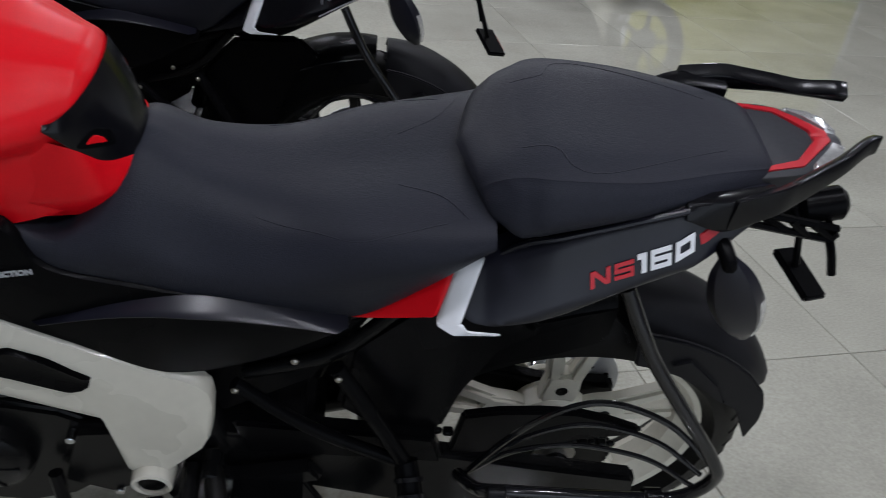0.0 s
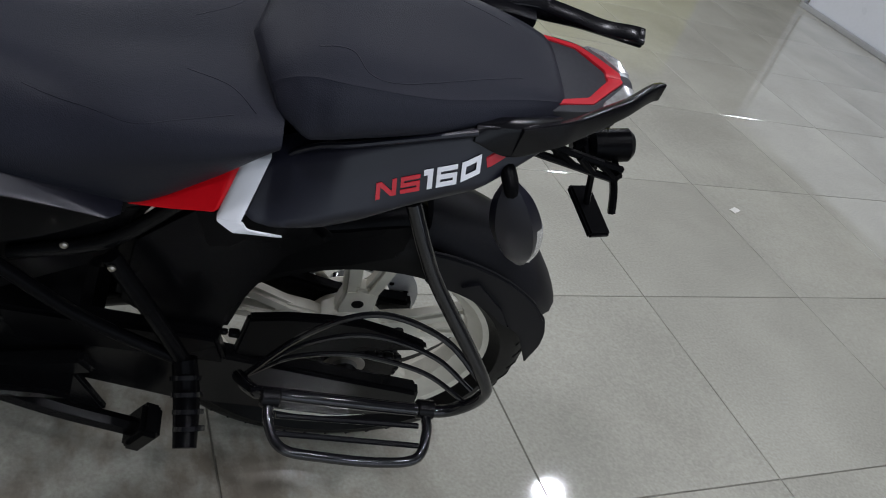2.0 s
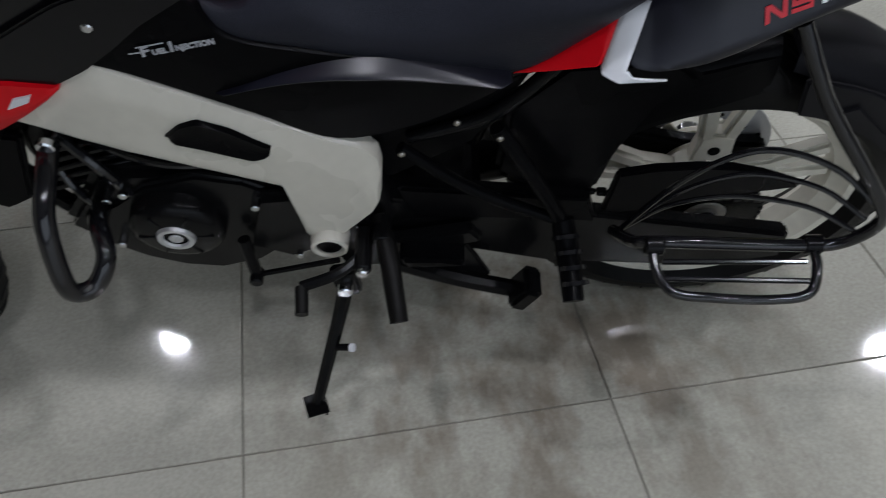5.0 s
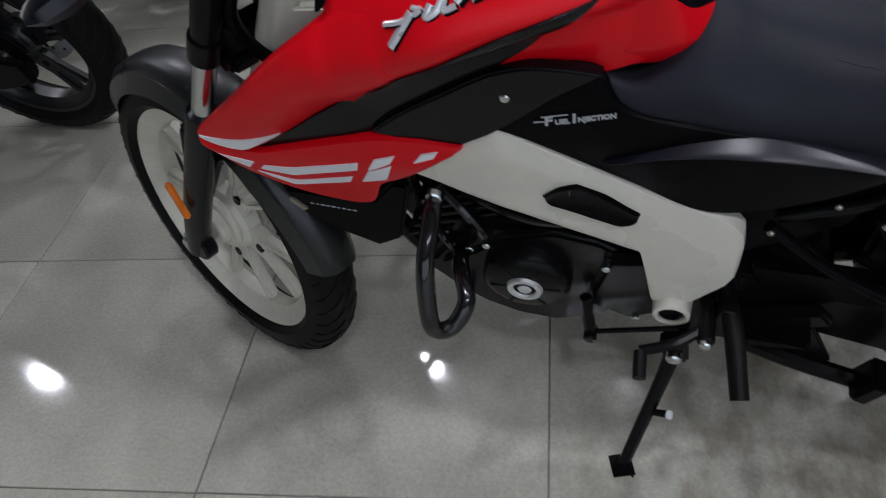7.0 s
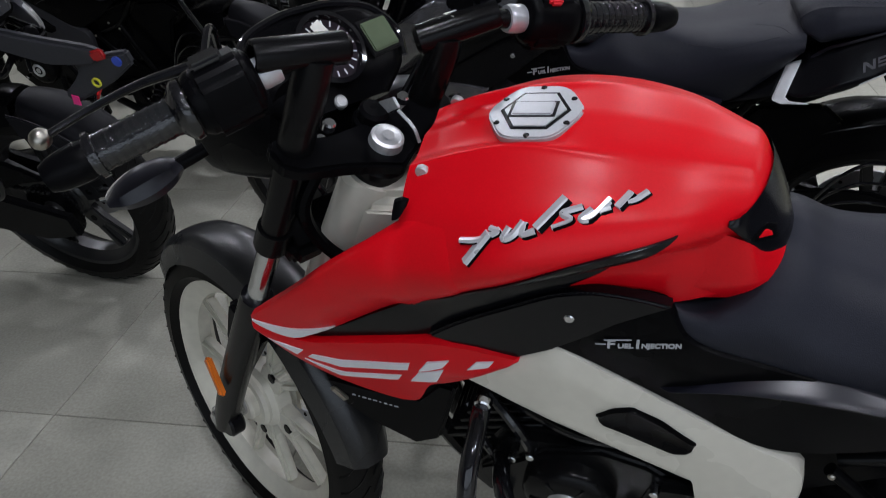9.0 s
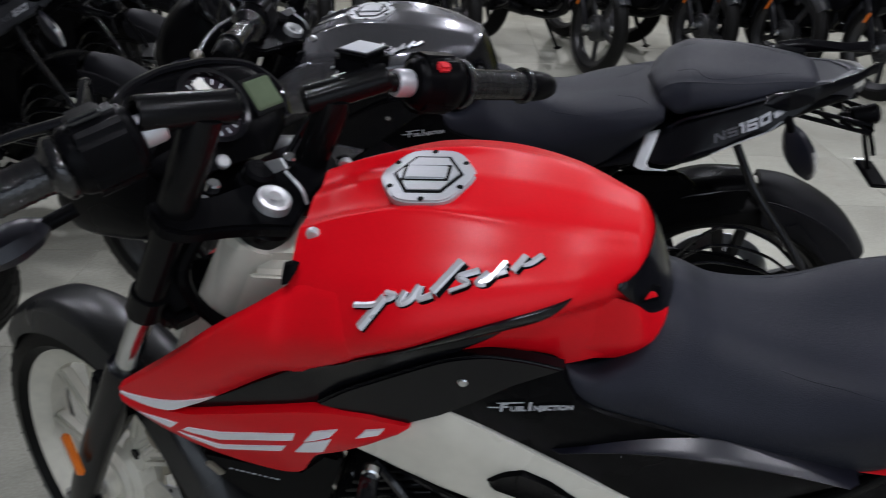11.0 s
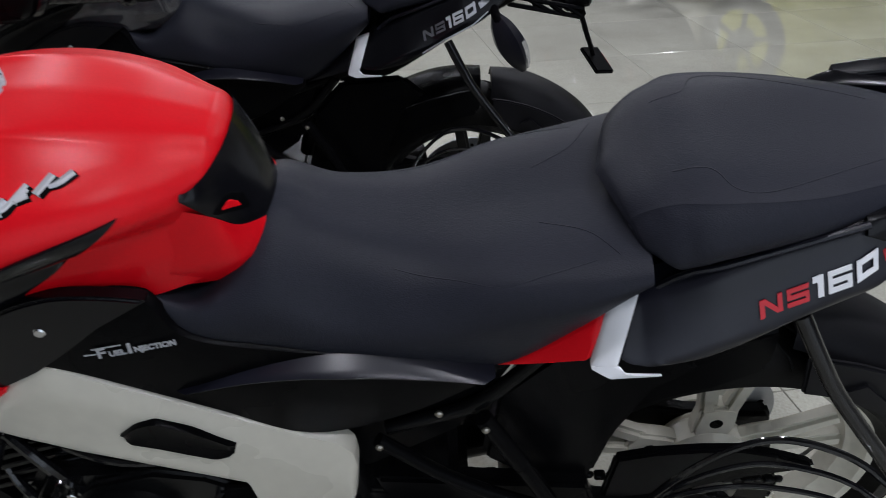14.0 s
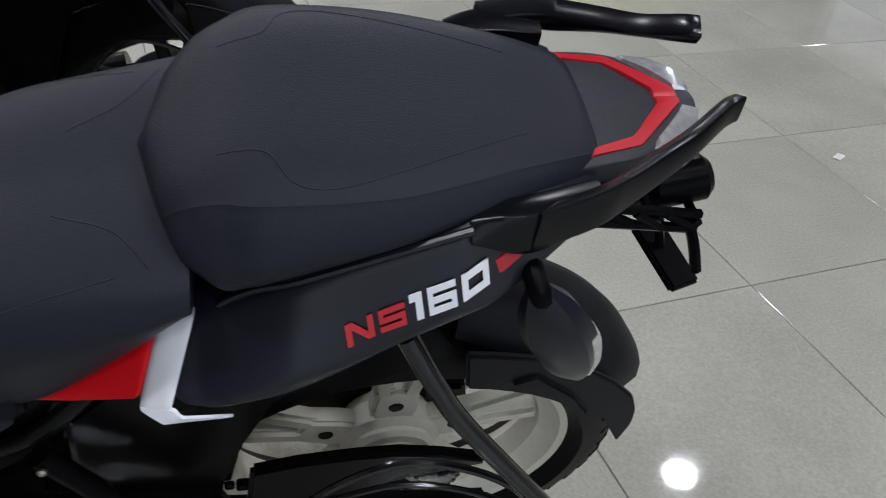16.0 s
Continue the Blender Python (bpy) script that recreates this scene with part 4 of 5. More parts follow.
        line = [(-.036, .1125, .9060, .1145, .8680), (.005, .1050, .9175, .1110, .8860), (.028, .0950, .9215, .1010, .8940), (.055, .0800, .9265, .0875, .9040), (.082, .0650, .9315, .0720, .9125), (.107, .0505, .9430, .0545, .9215), (.118, .0460, .9450, .0495, .9240)]
        rail = part("grab_rail", blade([(u, [(v, w), (v2, w2), (v2 - .015, w2 + .001), (v - .015, w - .010)]) for u, v, w, v2, w2 in line], sg), BLACK_SATIN, bike, "satin black grab rail blade")
        part("rail_foot", blade([(-.077, [(.1000, .8885), (.1130, .8765), (.0900, .8660), (.0820, .8850)]), (-.036, [(.1080, .9020), (.1145, .8660), (.0880, .8620), (.0840, .8970)]), (.012, [(.0990, .9060), (.1060, .8840), (.0780, .8760), (.0760, .9010)])], sg), BLACK_SATIN, rail)

    # number plate carrier with its lamp and reflector plate
    car = part("plate_carrier", join(*[tube(p, .0045, None, 6, 1, False) for p in (
        [(-.02, -.052, .848), (.145, -.036, .808)], [(-.02, .052, .848), (.145, .036, .808)], [(0, -.052, .828), (.145, -.038, .792)], [(0, .052, .828), (.145, .038, .792)],
        [(.04, -.046, .833), (.08, -.044, .808)], [(.08, -.044, .823), (.11, -.042, .800)], [(.11, -.040, .816), (.145, -.038, .793)],
        [(.04, .046, .833), (.08, .044, .808)], [(.08, .044, .823), (.11, .042, .800)], [(.11, .040, .816), (.145, .038, .793)],
        [(.145, -.04, .80), (.145, .04, .80)], [(.05, -.048, .824), (.05, .048, .824)], [(.10, -.042, .809), (.10, .042, .809)])]), BLACK_PLASTIC, bike)
    part("plate_lamp", join(disc(.020, 0, .054, aim((.108, -.004, .806), (.19, -.004, .830)), 20, .006), disc(.013, -.02, .0, aim((.108, -.004, .806), (.19, -.004, .830)), 16, .003)), BLACK_PLASTIC, car)
    pieces("plate_stay", [tube([(.140, .020, .80), (.165, .036, .73), (.190, .040, .668)], .005, 8, 6), tube([(.140, -.026, .80), (.149, -.044, .778), (.156, -.056, .755)], .005, 8, 6)], BLACK_PLASTIC, car)
    plate_at = Matrix.Translation((.197, .034, .658)) @ pose(0, 0, 0, 12, 12, 22)
    part("plate_backing", block(.044, .078, .010, plate_at, .003), BLACK_PLASTIC, car)
    if not decals:
        part("rear_reflector", block(.006, .050, .016, plate_at @ Matrix.Translation((.022, 0, -.006)), .002), RED_LENS, car)

    # turn signals
    def signal(base, tip, width, outer, lens_dir, nm, flat=0.72, seg=14, shell=BLACK_SATIN):
        b, t = Vector(base), Vector(tip)
        body = part(nm, tube([tuple(b), tuple(b.lerp(t, .2)), tuple(b.lerp(t, .5)), tuple(b.lerp(t, .8)), tuple(t)], [.006, width * .78, width, width * .76, width * .22], 18, seg, flat), shell, bike)
        o = Vector(lens_dir)
        part("signal_lens", tube([tuple(b.lerp(t, .12) + o * .75), tuple(b.lerp(t, .5) + o), tuple(b.lerp(t, .80) + o * .9), tuple(b.lerp(t, .97) + o * .6)], [width * .3, width * .66, width * .5, width * .2], 12, seg, flat), CLEAR, body, "clear lens with orange bulb")
        part("signal_bulb", tube([tuple(b.lerp(t, .40) + o * .55), tuple(b.lerp(t, .6) + o * .55)], width * .3, 4, 8), ORANGE, body)
        part("signal_stem", tube([tuple(b + Vector((-.004, -outer * .048, .006)) if flat > 1 else b - (t - b) * .30), tuple(b), tuple(b.lerp(t, .15))], .0085, 8, 10), BLACK_PLASTIC, body)
    for sg in (-1, 1):
        signal((-.027, sg * .125, .844), (.028, sg * .140, .740), .0185, sg, (.0095, sg * .001, .004), "rear_signal", 1.50, 8, NAVY_SATIN)

    # rear wheel, hugger, swing arm
    RC = Vector((-.055, .038, .296))
    wheel(bike, "rear_wheel", RC, R_REAR - .008, .062, Matrix.Identity(4), "worn-in black rear tyre", rim, 1, True, single, .942, .15, stripe)

    def fender(c, r0, a0, a1, half, drop, n=26):
        bm = bmesh.new()
        rows = []
        for i in range(n):
            f = i / (n - 1)
            a = radians(a0 + (a1 - a0) * f)
            tap = min(1, 2.2 * min(f, 1 - f) + .45)
            ring = []
            for s in (-1.0, -.97, -.8, -.5, -.2, 0, .2, .5, .8, .97, 1.0):
                r = r0 + .012 * math.cos(s * 1.5) - (drop * (abs(s) - .75) / .25 if abs(s) > .75 else 0)
                ring.append(bm.verts.new((c[0] + r * math.cos(a), s * half * (tap ** .4), c[1] + r * math.sin(a))))
            inner = [bm.verts.new((c[0] + (r0 - .006) * math.cos(a), s * (half - .005) * (tap ** .4), c[1] + (r0 - .006) * math.sin(a))) for s in (.9, 0, -.9)]
            rows.append(ring + inner)
        grid_faces(bm, rows, True)
        bm.faces.new(rows[0][::-1])
        bm.faces.new(rows[-1])
        return bm
    hug = part("rear_mudguard", moved(fender((RC.x, RC.z), .326, 84, 31, .068, .026), Matrix.Translation((0, RC.y, 0))), MATT_BLACK, bike)
    ring_at = lambda a, r: (RC.x + r * math.cos(radians(a)), RC.z + r * math.sin(radians(a)))
    cheek = [ring_at(a, .322) for a in range(84, 44, -6)] + [ring_at(39, .320), ring_at(32, .312), ring_at(26, .302), (.214, .377), (.171, .452), (.142, .470)] + [ring_at(a, .258) for a in range(50, 85, 6)]
    part("mudguard_cheek", prism(cheek, -.046, -.037, .003, 2), MATT_BLACK, hug)
    part("cheek_rib", prism([(.030, .560), (.060, .575), (.118, .520), (.150, .470), (.128, .480), (.080, .530)], -.051, -.043, .004), MATT_BLACK, hug)
    part("inner_fender", moved(fender((RC.x, RC.z), .326, 150, 88, .074, .060), Matrix.Translation((0, RC.y, 0))), BLACK_PLASTIC, bike)
    part("hugger_side", prism([(-.156, .65), (-.201, .610), (-.236, .515), (-.250, .43), (-.32, .42), (-.390, .48), (-.380, .61), (-.320, .680), (-.20, .690)], -.078, -.060, .008), BLACK_PLASTIC, bike)
    part("swing_arm", join(prism([(-.56, .44), (-.30, .405), (-.08, .360), (.05, .335), (.06, .270), (-.06, .240), (-.30, .262), (-.56, .345)], -.092, -.066, .006), prism([(-.56, .44), (-.30, .405), (-.08, .345), (.05, .335), (.06, .285), (-.06, .275), (-.30, .335), (-.56, .375)], .070, .096, .006), prism([(-.56, .45), (-.42, .44), (-.40, .38), (-.56, .37)], -.09, .09, .01)), BLACK_METAL, bike)
    part("chain_guard", join(prism([(-.235, .380), (-.228, .478), (-.180, .490), (-.125, .494), (-.076, .492), (-.030, .478), (.020, .456), (.026, .446), (-.056, .428), (-.136, .398)], -.084, -.070, .004), prism([(-.52, .47), (-.26, .44), (-.24, .38), (-.50, .40)], -.096, -.072, .005)), BLACK_PLASTIC, bike)
    for (x0, z0, x1, z1) in ((-.46, .435, .0, .392), (-.46, .375, .0, .222)):
        links = [block(.011 if i % 2 else .0145, .008 if i % 2 else .012, .009, Matrix.Translation((x0 + (x1 - x0) * i / 33, -.066, z0 + (z1 - z0) * i / 33)), .002, 1) for i in range(34)]
        part("drive_chain", join(*links), BLACK_METAL, bike)
    shock = part("shock_absorber", tube([(-.36, 0, .70), (-.42, 0, .46)], .018, 4, 10), BLACK_METAL, bike)
    part("shock_spring", tube([(-.372 - .0050 * k / 2 + .034 * math.cos(k * 1.05), .034 * math.sin(k * 1.05), .655 - .0205 * k / 6) for k in range(44)], .0052, None, 6, 1, False), BLACK_METAL, shock)

    # engine
    eng = part("engine_block", join(prism([(-.98, .40), (-.93, .47), (-.90, .52), (-.72, .53), (-.60, .50), (-.57, .43), (-.60, .36), (-.70, .325), (-.86, .325), (-.94, .35)], -.105, .105, .012), prism([(-.86, .50), (-.70, .50), (-.68, .60), (-.84, .60)], -.08, .08, .01)), BLACK_METAL, bike)
    fins = [prism([(-.99 + .012 * k, .455 + .022 * k), (-.86 + .012 * k, .50 + .022 * k), (-.862 + .012 * k, .509 + .022 * k), (-.992 + .012 * k, .464 + .022 * k)], -.092, .092, .002, 1) for k in range(6)]
    for fin in fins:
        part("cooling_fin", fin, BLACK_METAL, eng)
    part("cylinder_barrel", prism([(-.97, .46), (-.88, .49), (-.82, .62), (-.91, .60)], -.07, .07, .008), BLACK_METAL, eng)
    cm = Matrix.Translation((-.812, 0, .428))
    cover = part("alternator_cover", lathe([(-.100, .064), (-.128, .063), (-.136, .058), (-.140, .050), (-.142, .044), (-.143, 1e-6)], 40, False, cm), BLACK_METAL, eng)
    part("cover_badge", join(lathe([(-.142, .026), (-.1475, .024), (-.1475, .018), (-.144, .016)], 28, False, cm), disc(.010, -.1435, -.1465, cm, 8, .001)), SILVER, cover)
    for k in range(5):
        part("cover_bolt", disc(.0055, -.124, -.132, cm @ Matrix.Rotation(radians(72 * k + 20), 4, "Y") @ Matrix.Translation((.057, 0, 0)), 8, .001), BLACK_METAL, cover)
    pieces("cover_rib", [block(.024, .004, .004, cm @ Matrix.Rotation(radians(a), 4, "Y") @ Matrix.Translation((.038, -.1418, 0)), .001, 1) for a in range(0, 360, 60)], BLACK_METAL, cover)
    part("crankcase_cover", prism([(-.946, .431), (-.927, .355), (-.889, .321), (-.839, .295), (-.782, .286), (-.719, .310), (-.670, .358), (-.650, .397), (-.648, .447), (-.665, .481), (-.710, .512), (-.770, .527), (-.847, .503), (-.889, .465)], -.113, -.085, .008, 3), BLACK_METAL, eng)
    part("sprocket_cover", prism([(-.735, .37), (-.70, .49), (-.62, .50), (-.585, .44), (-.61, .37), (-.67, .335)], -.125, -.10, .010), BLACK_METAL, eng)
    for (x, z) in ((-.70, .475), (-.615, .47), (-.66, .350), (-.90, .385), (-.885, .492), (-.86, .505)):
        part("engine_bolt", disc(.006, -.105, -.130, Matrix.Translation((x, 0, z)), 8, .001), CHROME, eng)
    part("exhaust_pipe", join(tube([(-.96, .03, .52), (-1.03, .03, .46), (-1.02, .03, .36), (-.92, .03, .30), (-.70, .04, .28), (-.45, .09, .29)], .022, 40, 12), tube([(-.62, .05, .285), (-.35, .10, .30), (-.16, .13, .34)], [.045, .052, .042], 12, 14, .8)), BLACK_METAL, bike)
    part("radiator", block(.05, .15, .13, Matrix.Translation((-1.03, 0, .55)) @ pose(0, 0, 0, 0, 18, 0), .006), BLACK_METAL, bike)
    part("belly_bar", join(tube([(-1.05, -.05, .52), (-.99, -.055, .38), (-.92, -.06, .345)], .014, 14, 8), tube([(-1.05, .05, .52), (-.99, .055, .38), (-.92, .06, .345)], .014, 14, 8)), BLACK_METAL, bike)
    for hose in (tube([(-.92, -.09, .58), (-.88, -.11, .54), (-.86, -.105, .47)], .007, 14, 8), tube([(-.90, -.08, .56), (-.80, -.112, .55), (-.70, -.105, .54), (-.66, -.10, .50)], .005, 18, 8), tube([(-.96, -.07, .52), (-.93, -.10, .47), (-.90, -.10, .42)], .006, 14, 8)):
        part("engine_hose", hose, BLACK_GLOSS, bike)
    part("main_frame", join(*[tube(p, r, None, 10) for p, r in (([(-.97, -.066, .76), (-.90, -.075, .71), (-.72, -.078, .62), (-.58, -.08, .53), (-.54, -.08, .40)], .024), ([(-.97, .066, .76), (-.90, .075, .71), (-.72, .078, .62), (-.58, .08, .53), (-.54, .08, .40)], .024), ([(-.56, -.085, .60), (-.45, -.080, .650), (-.30, -.065, .70), (-.10, -.055, .80)], .010), ([(-.56, .085, .60), (-.45, .080, .650), (-.30, .065, .70), (-.10, .055, .80)], .010), ([(-.50, -.085, .565), (-.40, -.085, .61), (-.33, -.080, .69)], .009))]), BLACK_METAL, bike)
    part("underseat_box", prism([(-.60, .62), (-.42, .68), (-.34, .70), (-.37, .63), (-.41, .54), (-.52, .46), (-.58, .46)], -.078, .078, .015), BLACK_PLASTIC, bike)
    part("side_bracket", join(prism([(-.645, .43), (-.60, .50), (-.56, .50), (-.545, .40), (-.50, .35), (-.52, .30), (-.60, .30), (-.62, .36)], -.118, -.100, .005), prism([(-.54, .37), (-.42, .40), (-.40, .37), (-.52, .33)], -.12, -.10, .005)), BLACK_METAL, bike)
    part("pillion_hanger", join(tube([(-.395, -.102, .605), (-.345, -.115, .52), (-.300, -.122, .43)], .0105, 10, 12), tube([(-.51, -.104, .57), (-.42, -.112, .49), (-.305, -.122, .43)], .0085, 10, 12)), BLACK_PLASTIC, bike)
    for hx, hv, hz in ((-.392, -.112, .600), (-.508, -.110, .568), (-.442, -.098, .612)):
        part("hanger_bolt", disc(.0045, hv - .006, hv, Matrix.Translation((hx, 0, hz)), 10, .002), STEEL, bike)
    pg = part("pillion_peg", tube([(-.298, -.12, .43), (-.288, -.16, .395), (-.283, -.215, .372)], [.016, .017, .015], 8, 10), BLACK_PLASTIC, bike)
    part("peg_ribs", join(*[lathe([(-.003, .015), (-.003, .0195), (.003, .0195), (.003, .015)], 12, True, aim((-.293 + .004 * k, -.14 - .018 * k, .415 - .010 * k), (-.275 + .004 * k, -.30 - .018 * k, .33 - .010 * k))) for k in range(4)]), BLACK_GLOSS, pg)
    rp = part("rider_peg", tube([(-.545, -.11, .425), (-.532, -.16, .415), (-.517, -.248, .381)], [.010, .0135, .0125], 8, 12), RUBBER, bike)
    part("peg_bracket", join(disc(.014, -.11, -.15, Matrix.Translation((-.54, 0, .42)), 12, .002)), BLACK_METAL, rp)
    gl = part("gear_lever", join(tube([(-.565, -.16, .408), (-.60, -.185, .400), (-.648, -.20, .392)], .008, 10, 8), disc(.012, -.12, -.185, Matrix.Translation((-.565, 0, .408)), 12, .002)), BLACK_METAL, bike)
    part("toe_rubber", tube([(-.647, -.200, .391), (-.645, -.238, .386)], .0090, 6, 12), RUBBER, gl)
    part("lever_bolt", disc(.009, -.18, -.192, Matrix.Translation((-.565, 0, .408)), 8, .002), CHROME, gl)
    part("shift_rod", join(tube([(-.722, -.15, .335), (-.60, -.155, .385)], .0045, 4, 6), tube([(-.73, -.13, .40), (-.722, -.15, .335)], .009, 4, 8), disc(.010, -.14, -.165, Matrix.Translation((-.722, 0, .335)), 10, .002)), BLACK_METAL, bike)
    if stand:
        ss = part("side_stand", join(tube([(-.600, -.125, .300), (-.612, -.15, .235), (-.664, -.246, .070)], [.016, .012, .010], 14, 8), prism([(-.625, .31), (-.585, .32), (-.58, .25), (-.615, .24)], -.14, -.12, .004)), BLACK_METAL, bike)
        part("stand_foot", block(.040, .050, .012, Matrix.Translation((-.668, -.252, .064)) @ pose(0, 0, 0, -15, 0, 20), .004), BLACK_METAL, ss)
        part("stand_lug", join(tube([(-.635, -.19, .165), (-.602, -.195, .175)], .006, 4, 8)), BLACK_METAL, ss)
        part("lug_tip", disc(.007, 0, .008, aim((-.604, -.195, .174), (-.59, -.197, .178)), 10, .001), WHITE_DECAL, ss)
        part("stand_bolt", disc(.012, -.14, -.156, Matrix.Translation((-.602, 0, .283)), 10, .002), CHROME, ss)
    cs = part("centre_stand", join(tube([(-.43, -.12, .272), (-.43, .12, .272)], .012, 4, 8)), BLACK_METAL, bike)
    part("stand_gusset", prism([(-.46, .36), (-.425, .36), (-.385, .262), (-.46, .275)], -.118, -.105, .003), BLACK_METAL, cs)
    for sg in (-1, 1):
        part("stand_leg", tube([(-.525, sg * .12, .315), (-.44, sg * .125, .275), (-.350, sg * .13, .245)], .014, 8, 8), BLACK_METAL, cs)
        part("stand_foot", block(.030, .050, .060, Matrix.Translation((-.335, sg * .138, .262)) @ pose(0, 0, 0, 0, 25, 0), .006), BLACK_METAL, cs)
    part("lower_cover", prism([(-.52, .372), (-.46, .370), (-.425, .360), (-.43, .350), (-.51, .345)], -.150, -.11, .007), BLACK_PLASTIC, bike)

    # guards on the left
    gd = part("saree_guard", join(tube([(-.112, -.125, .792), (-.085, -.145, .745), (-.055, -.160, .700), (.036, -.198, .588), (.052, -.202, .545), (.030, -.200, .500), (-.02, -.198, .489), (-.19, -.192, .490), (-.215, -.17, .455), (-.228, -.13, .415)], .0085, 60, 10)), BLACK_GLOSS, bike, "gloss black tubular guard")
    part("step_loop", tube([(-.198, -.192, .487), (-.198, -.225, .480), (-.180, -.255, .476), (-.13, -.262, .474), (-.06, -.262, .468), (-.012, -.255, .470), (.000, -.225, .482), (-.002, -.198, .488)], .0065, 48, 10), BLACK_GLOSS, gd)
    pieces("step_rod", [tube([(-.19, -.216, .482), (-.01, -.216, .480)], .0038, 4, 8), tube([(-.19, -.238, .480), (-.01, -.240, .474)], .0038, 4, 8)], BLACK_GLOSS, gd)
    for cx in (-.198, -.002):
        part("step_clamp", disc(.0125, -.012, .012, aim((cx, -.196, .488), (cx + .05, -.196, .488)), 12, .002), BLACK_METAL, gd)
    for k, (pk, wk) in enumerate((((-.07, .560), .0040), ((-.06, .530), .0033), ((-.05, .500), .0033))):
        part("guard_wire", tube([(-.222, -.135, .425), (-.178, -.140, .532 - .022 * k), (-.127, -.143, .598 - .042 * k), (-.076, -.147, .616 - .048 * k), (-.010, -.165, .603 - .040 * k), (.040, -.195, .572 - .028 * k)], wk, 30, 8), BLACK_GLOSS, gd)
    for sg in (-1, 1):
        part("crash_guard", tube([(-.918, sg * .112, .597), (-.916, sg * .150, .588), (-.917, sg * .200, .562), (-.916, sg * .236, .500), (-.912, sg * .242, .465), (-.892, sg * .228, .455), (-.876, sg * .200, .478), (-.895, sg * .150, .480), (-.910, sg * .095, .447)], .0125, 54, 12), BLACK_GLOSS, bike)
        part("guard_bolt", disc(.011, 0, .012, aim((-.914, sg * .120, .607), (-.914, sg * .2, .607)), 10, .002), CHROME, bike)

    # front end, turned about the steering axis
    ax_u = STEM.x - (STEM.z - R_FRONT) * math.tan(RAKE) - .045
    near = steer @ Vector((ax_u, -.035, R_FRONT))
    shift = Matrix.Translation(Vector((-1.41, -.008, .306)) - near)
    wheel(bike, "front_wheel", Vector((ax_u, 0, R_FRONT)), R_FRONT, .045, shift @ steer, "black front tyre", rim, 1, False, single, .35, .30, stripe)
    fork = new("front_fork")
    fork.parent = bike
    fwd = Vector((-math.cos(RAKE), 0, math.sin(RAKE))) * .040

    def along(w, v):
        p = STEM + AXIS * ((w - STEM.z) / AXIS.z) + fwd
        return (p.x - .014 * min(1.0, max(0.0, (.75 - w) / .40)), v, p.z)
    for sg in (-1, 1):
        part("fork_upper", moved(join(tube([along(.93, sg * .098), along(.742, sg * .098)], .0190, 4, 18), tube([along(.775, sg * .098), along(.742, sg * .098)], .0225, 4, 18)), steer), BLACK_METAL, fork)
        part("fork_stanchion", moved(tube([along(.76, sg * .098), along(.60, sg * .098)], .0155, 4, 16), steer), CHROME, fork, "bare chrome fork tube")
        part("fork_slider", moved(join(tube([along(.630, sg * .098), along(.615, sg * .098), along(.40, sg * .098), along(.262, sg * .092)], [.0205, .0235, .0235, .0215], 12, 14, 1, True), disc(.026, -.014, .014, Matrix.Translation((ax_u, sg * .092, R_FRONT)), 16, .004)), steer), BLACK_SATIN, fork)
        part("fork_reflector", moved(block(.014, .010, .066, Matrix.Translation(Vector(along(.440, sg * .131)) + Vector((-.010, 0, 0))) @ pose(0, 0, 0, 0, -26, 0), .003), steer), ORANGE, fork)
    part("top_yoke", moved(join(prism([(-1.100, -.118), (-1.088, -.128), (-1.062, -.128), (-1.046, -.112), (-1.030, -.060), (-1.018, -.032), (-1.002, 0), (-1.018, .032), (-1.030, .060), (-1.046, .112), (-1.062, .128), (-1.088, .128), (-1.100, .118), (-1.078, .050), (-1.078, -.050)], -.010, .010, .004), ), steer @ Matrix.Translation((STEM.x, 0, .893)) @ Matrix.Rotation(RAKE, 4, "Y") @ Matrix.Translation((-STEM.x, 0, 0)) @ pose(0, 0, 0, -90, 0, 0)), BLACK_PLASTIC, fork)
    part("lower_yoke", moved(block(.07, .17, .035, Matrix.Translation(along(.735, 0)) @ pose(0, 0, 0, 0, 26, 0), .010), steer), BLACK_METAL, fork)
    part("stem_nut", moved(join(lathe([(-.004, .021), (.010, .0195), (.012, .016), (.010, .010), (.006, 1e-6)], 28, False, aim(STEM, STEM + AXIS)), lathe([(.006, 1e-6), (.013, .008), (.013, .004), (.014, 1e-6)], 6, False, aim(STEM, STEM + AXIS))), steer), SILVER, fork)
    part("ignition_lock", moved(join(disc(.018, 0, .024, aim(along(.895, .012), tuple(Vector(along(.895, .012)) + AXIS)), 18, .004), disc(.022, -.01, .008, aim(along(.895, .012), tuple(Vector(along(.895, .012)) + AXIS)), 18, .003)), steer), BLACK_PLASTIC, fork)
    part("key", moved(join(prism([(-1.075, .935), (-1.045, .950), (-1.035, .940), (-1.065, .922)], .022, .026, .001), tube([(-1.04, .025, .935), (-1.02, .030, .918), (-1.015, .034, .90)], .0022, 8, 6)), steer), SILVER, fork)
    for v0, w0 in ((-.055, .905), (-.062, .885), (.055, .905), (.062, .885)):
        part("yoke_bolt", moved(disc(.008, .006, .018, aim(along(w0, v0), tuple(Vector(along(w0, v0)) + AXIS)), 12, .002), steer), CHROME, fork)
    part("head_tube", join(tube([(-1.052, 0, .868), (-1.165, 0, .640)], [.040, .044], 6, 20), prism([(-1.060, .858), (-.955, .868), (-.950, .76), (-1.150, .655), (-1.120, .72)], -.050, .050, .018, 3)), frame_mat, bike, "cream painted steering head")
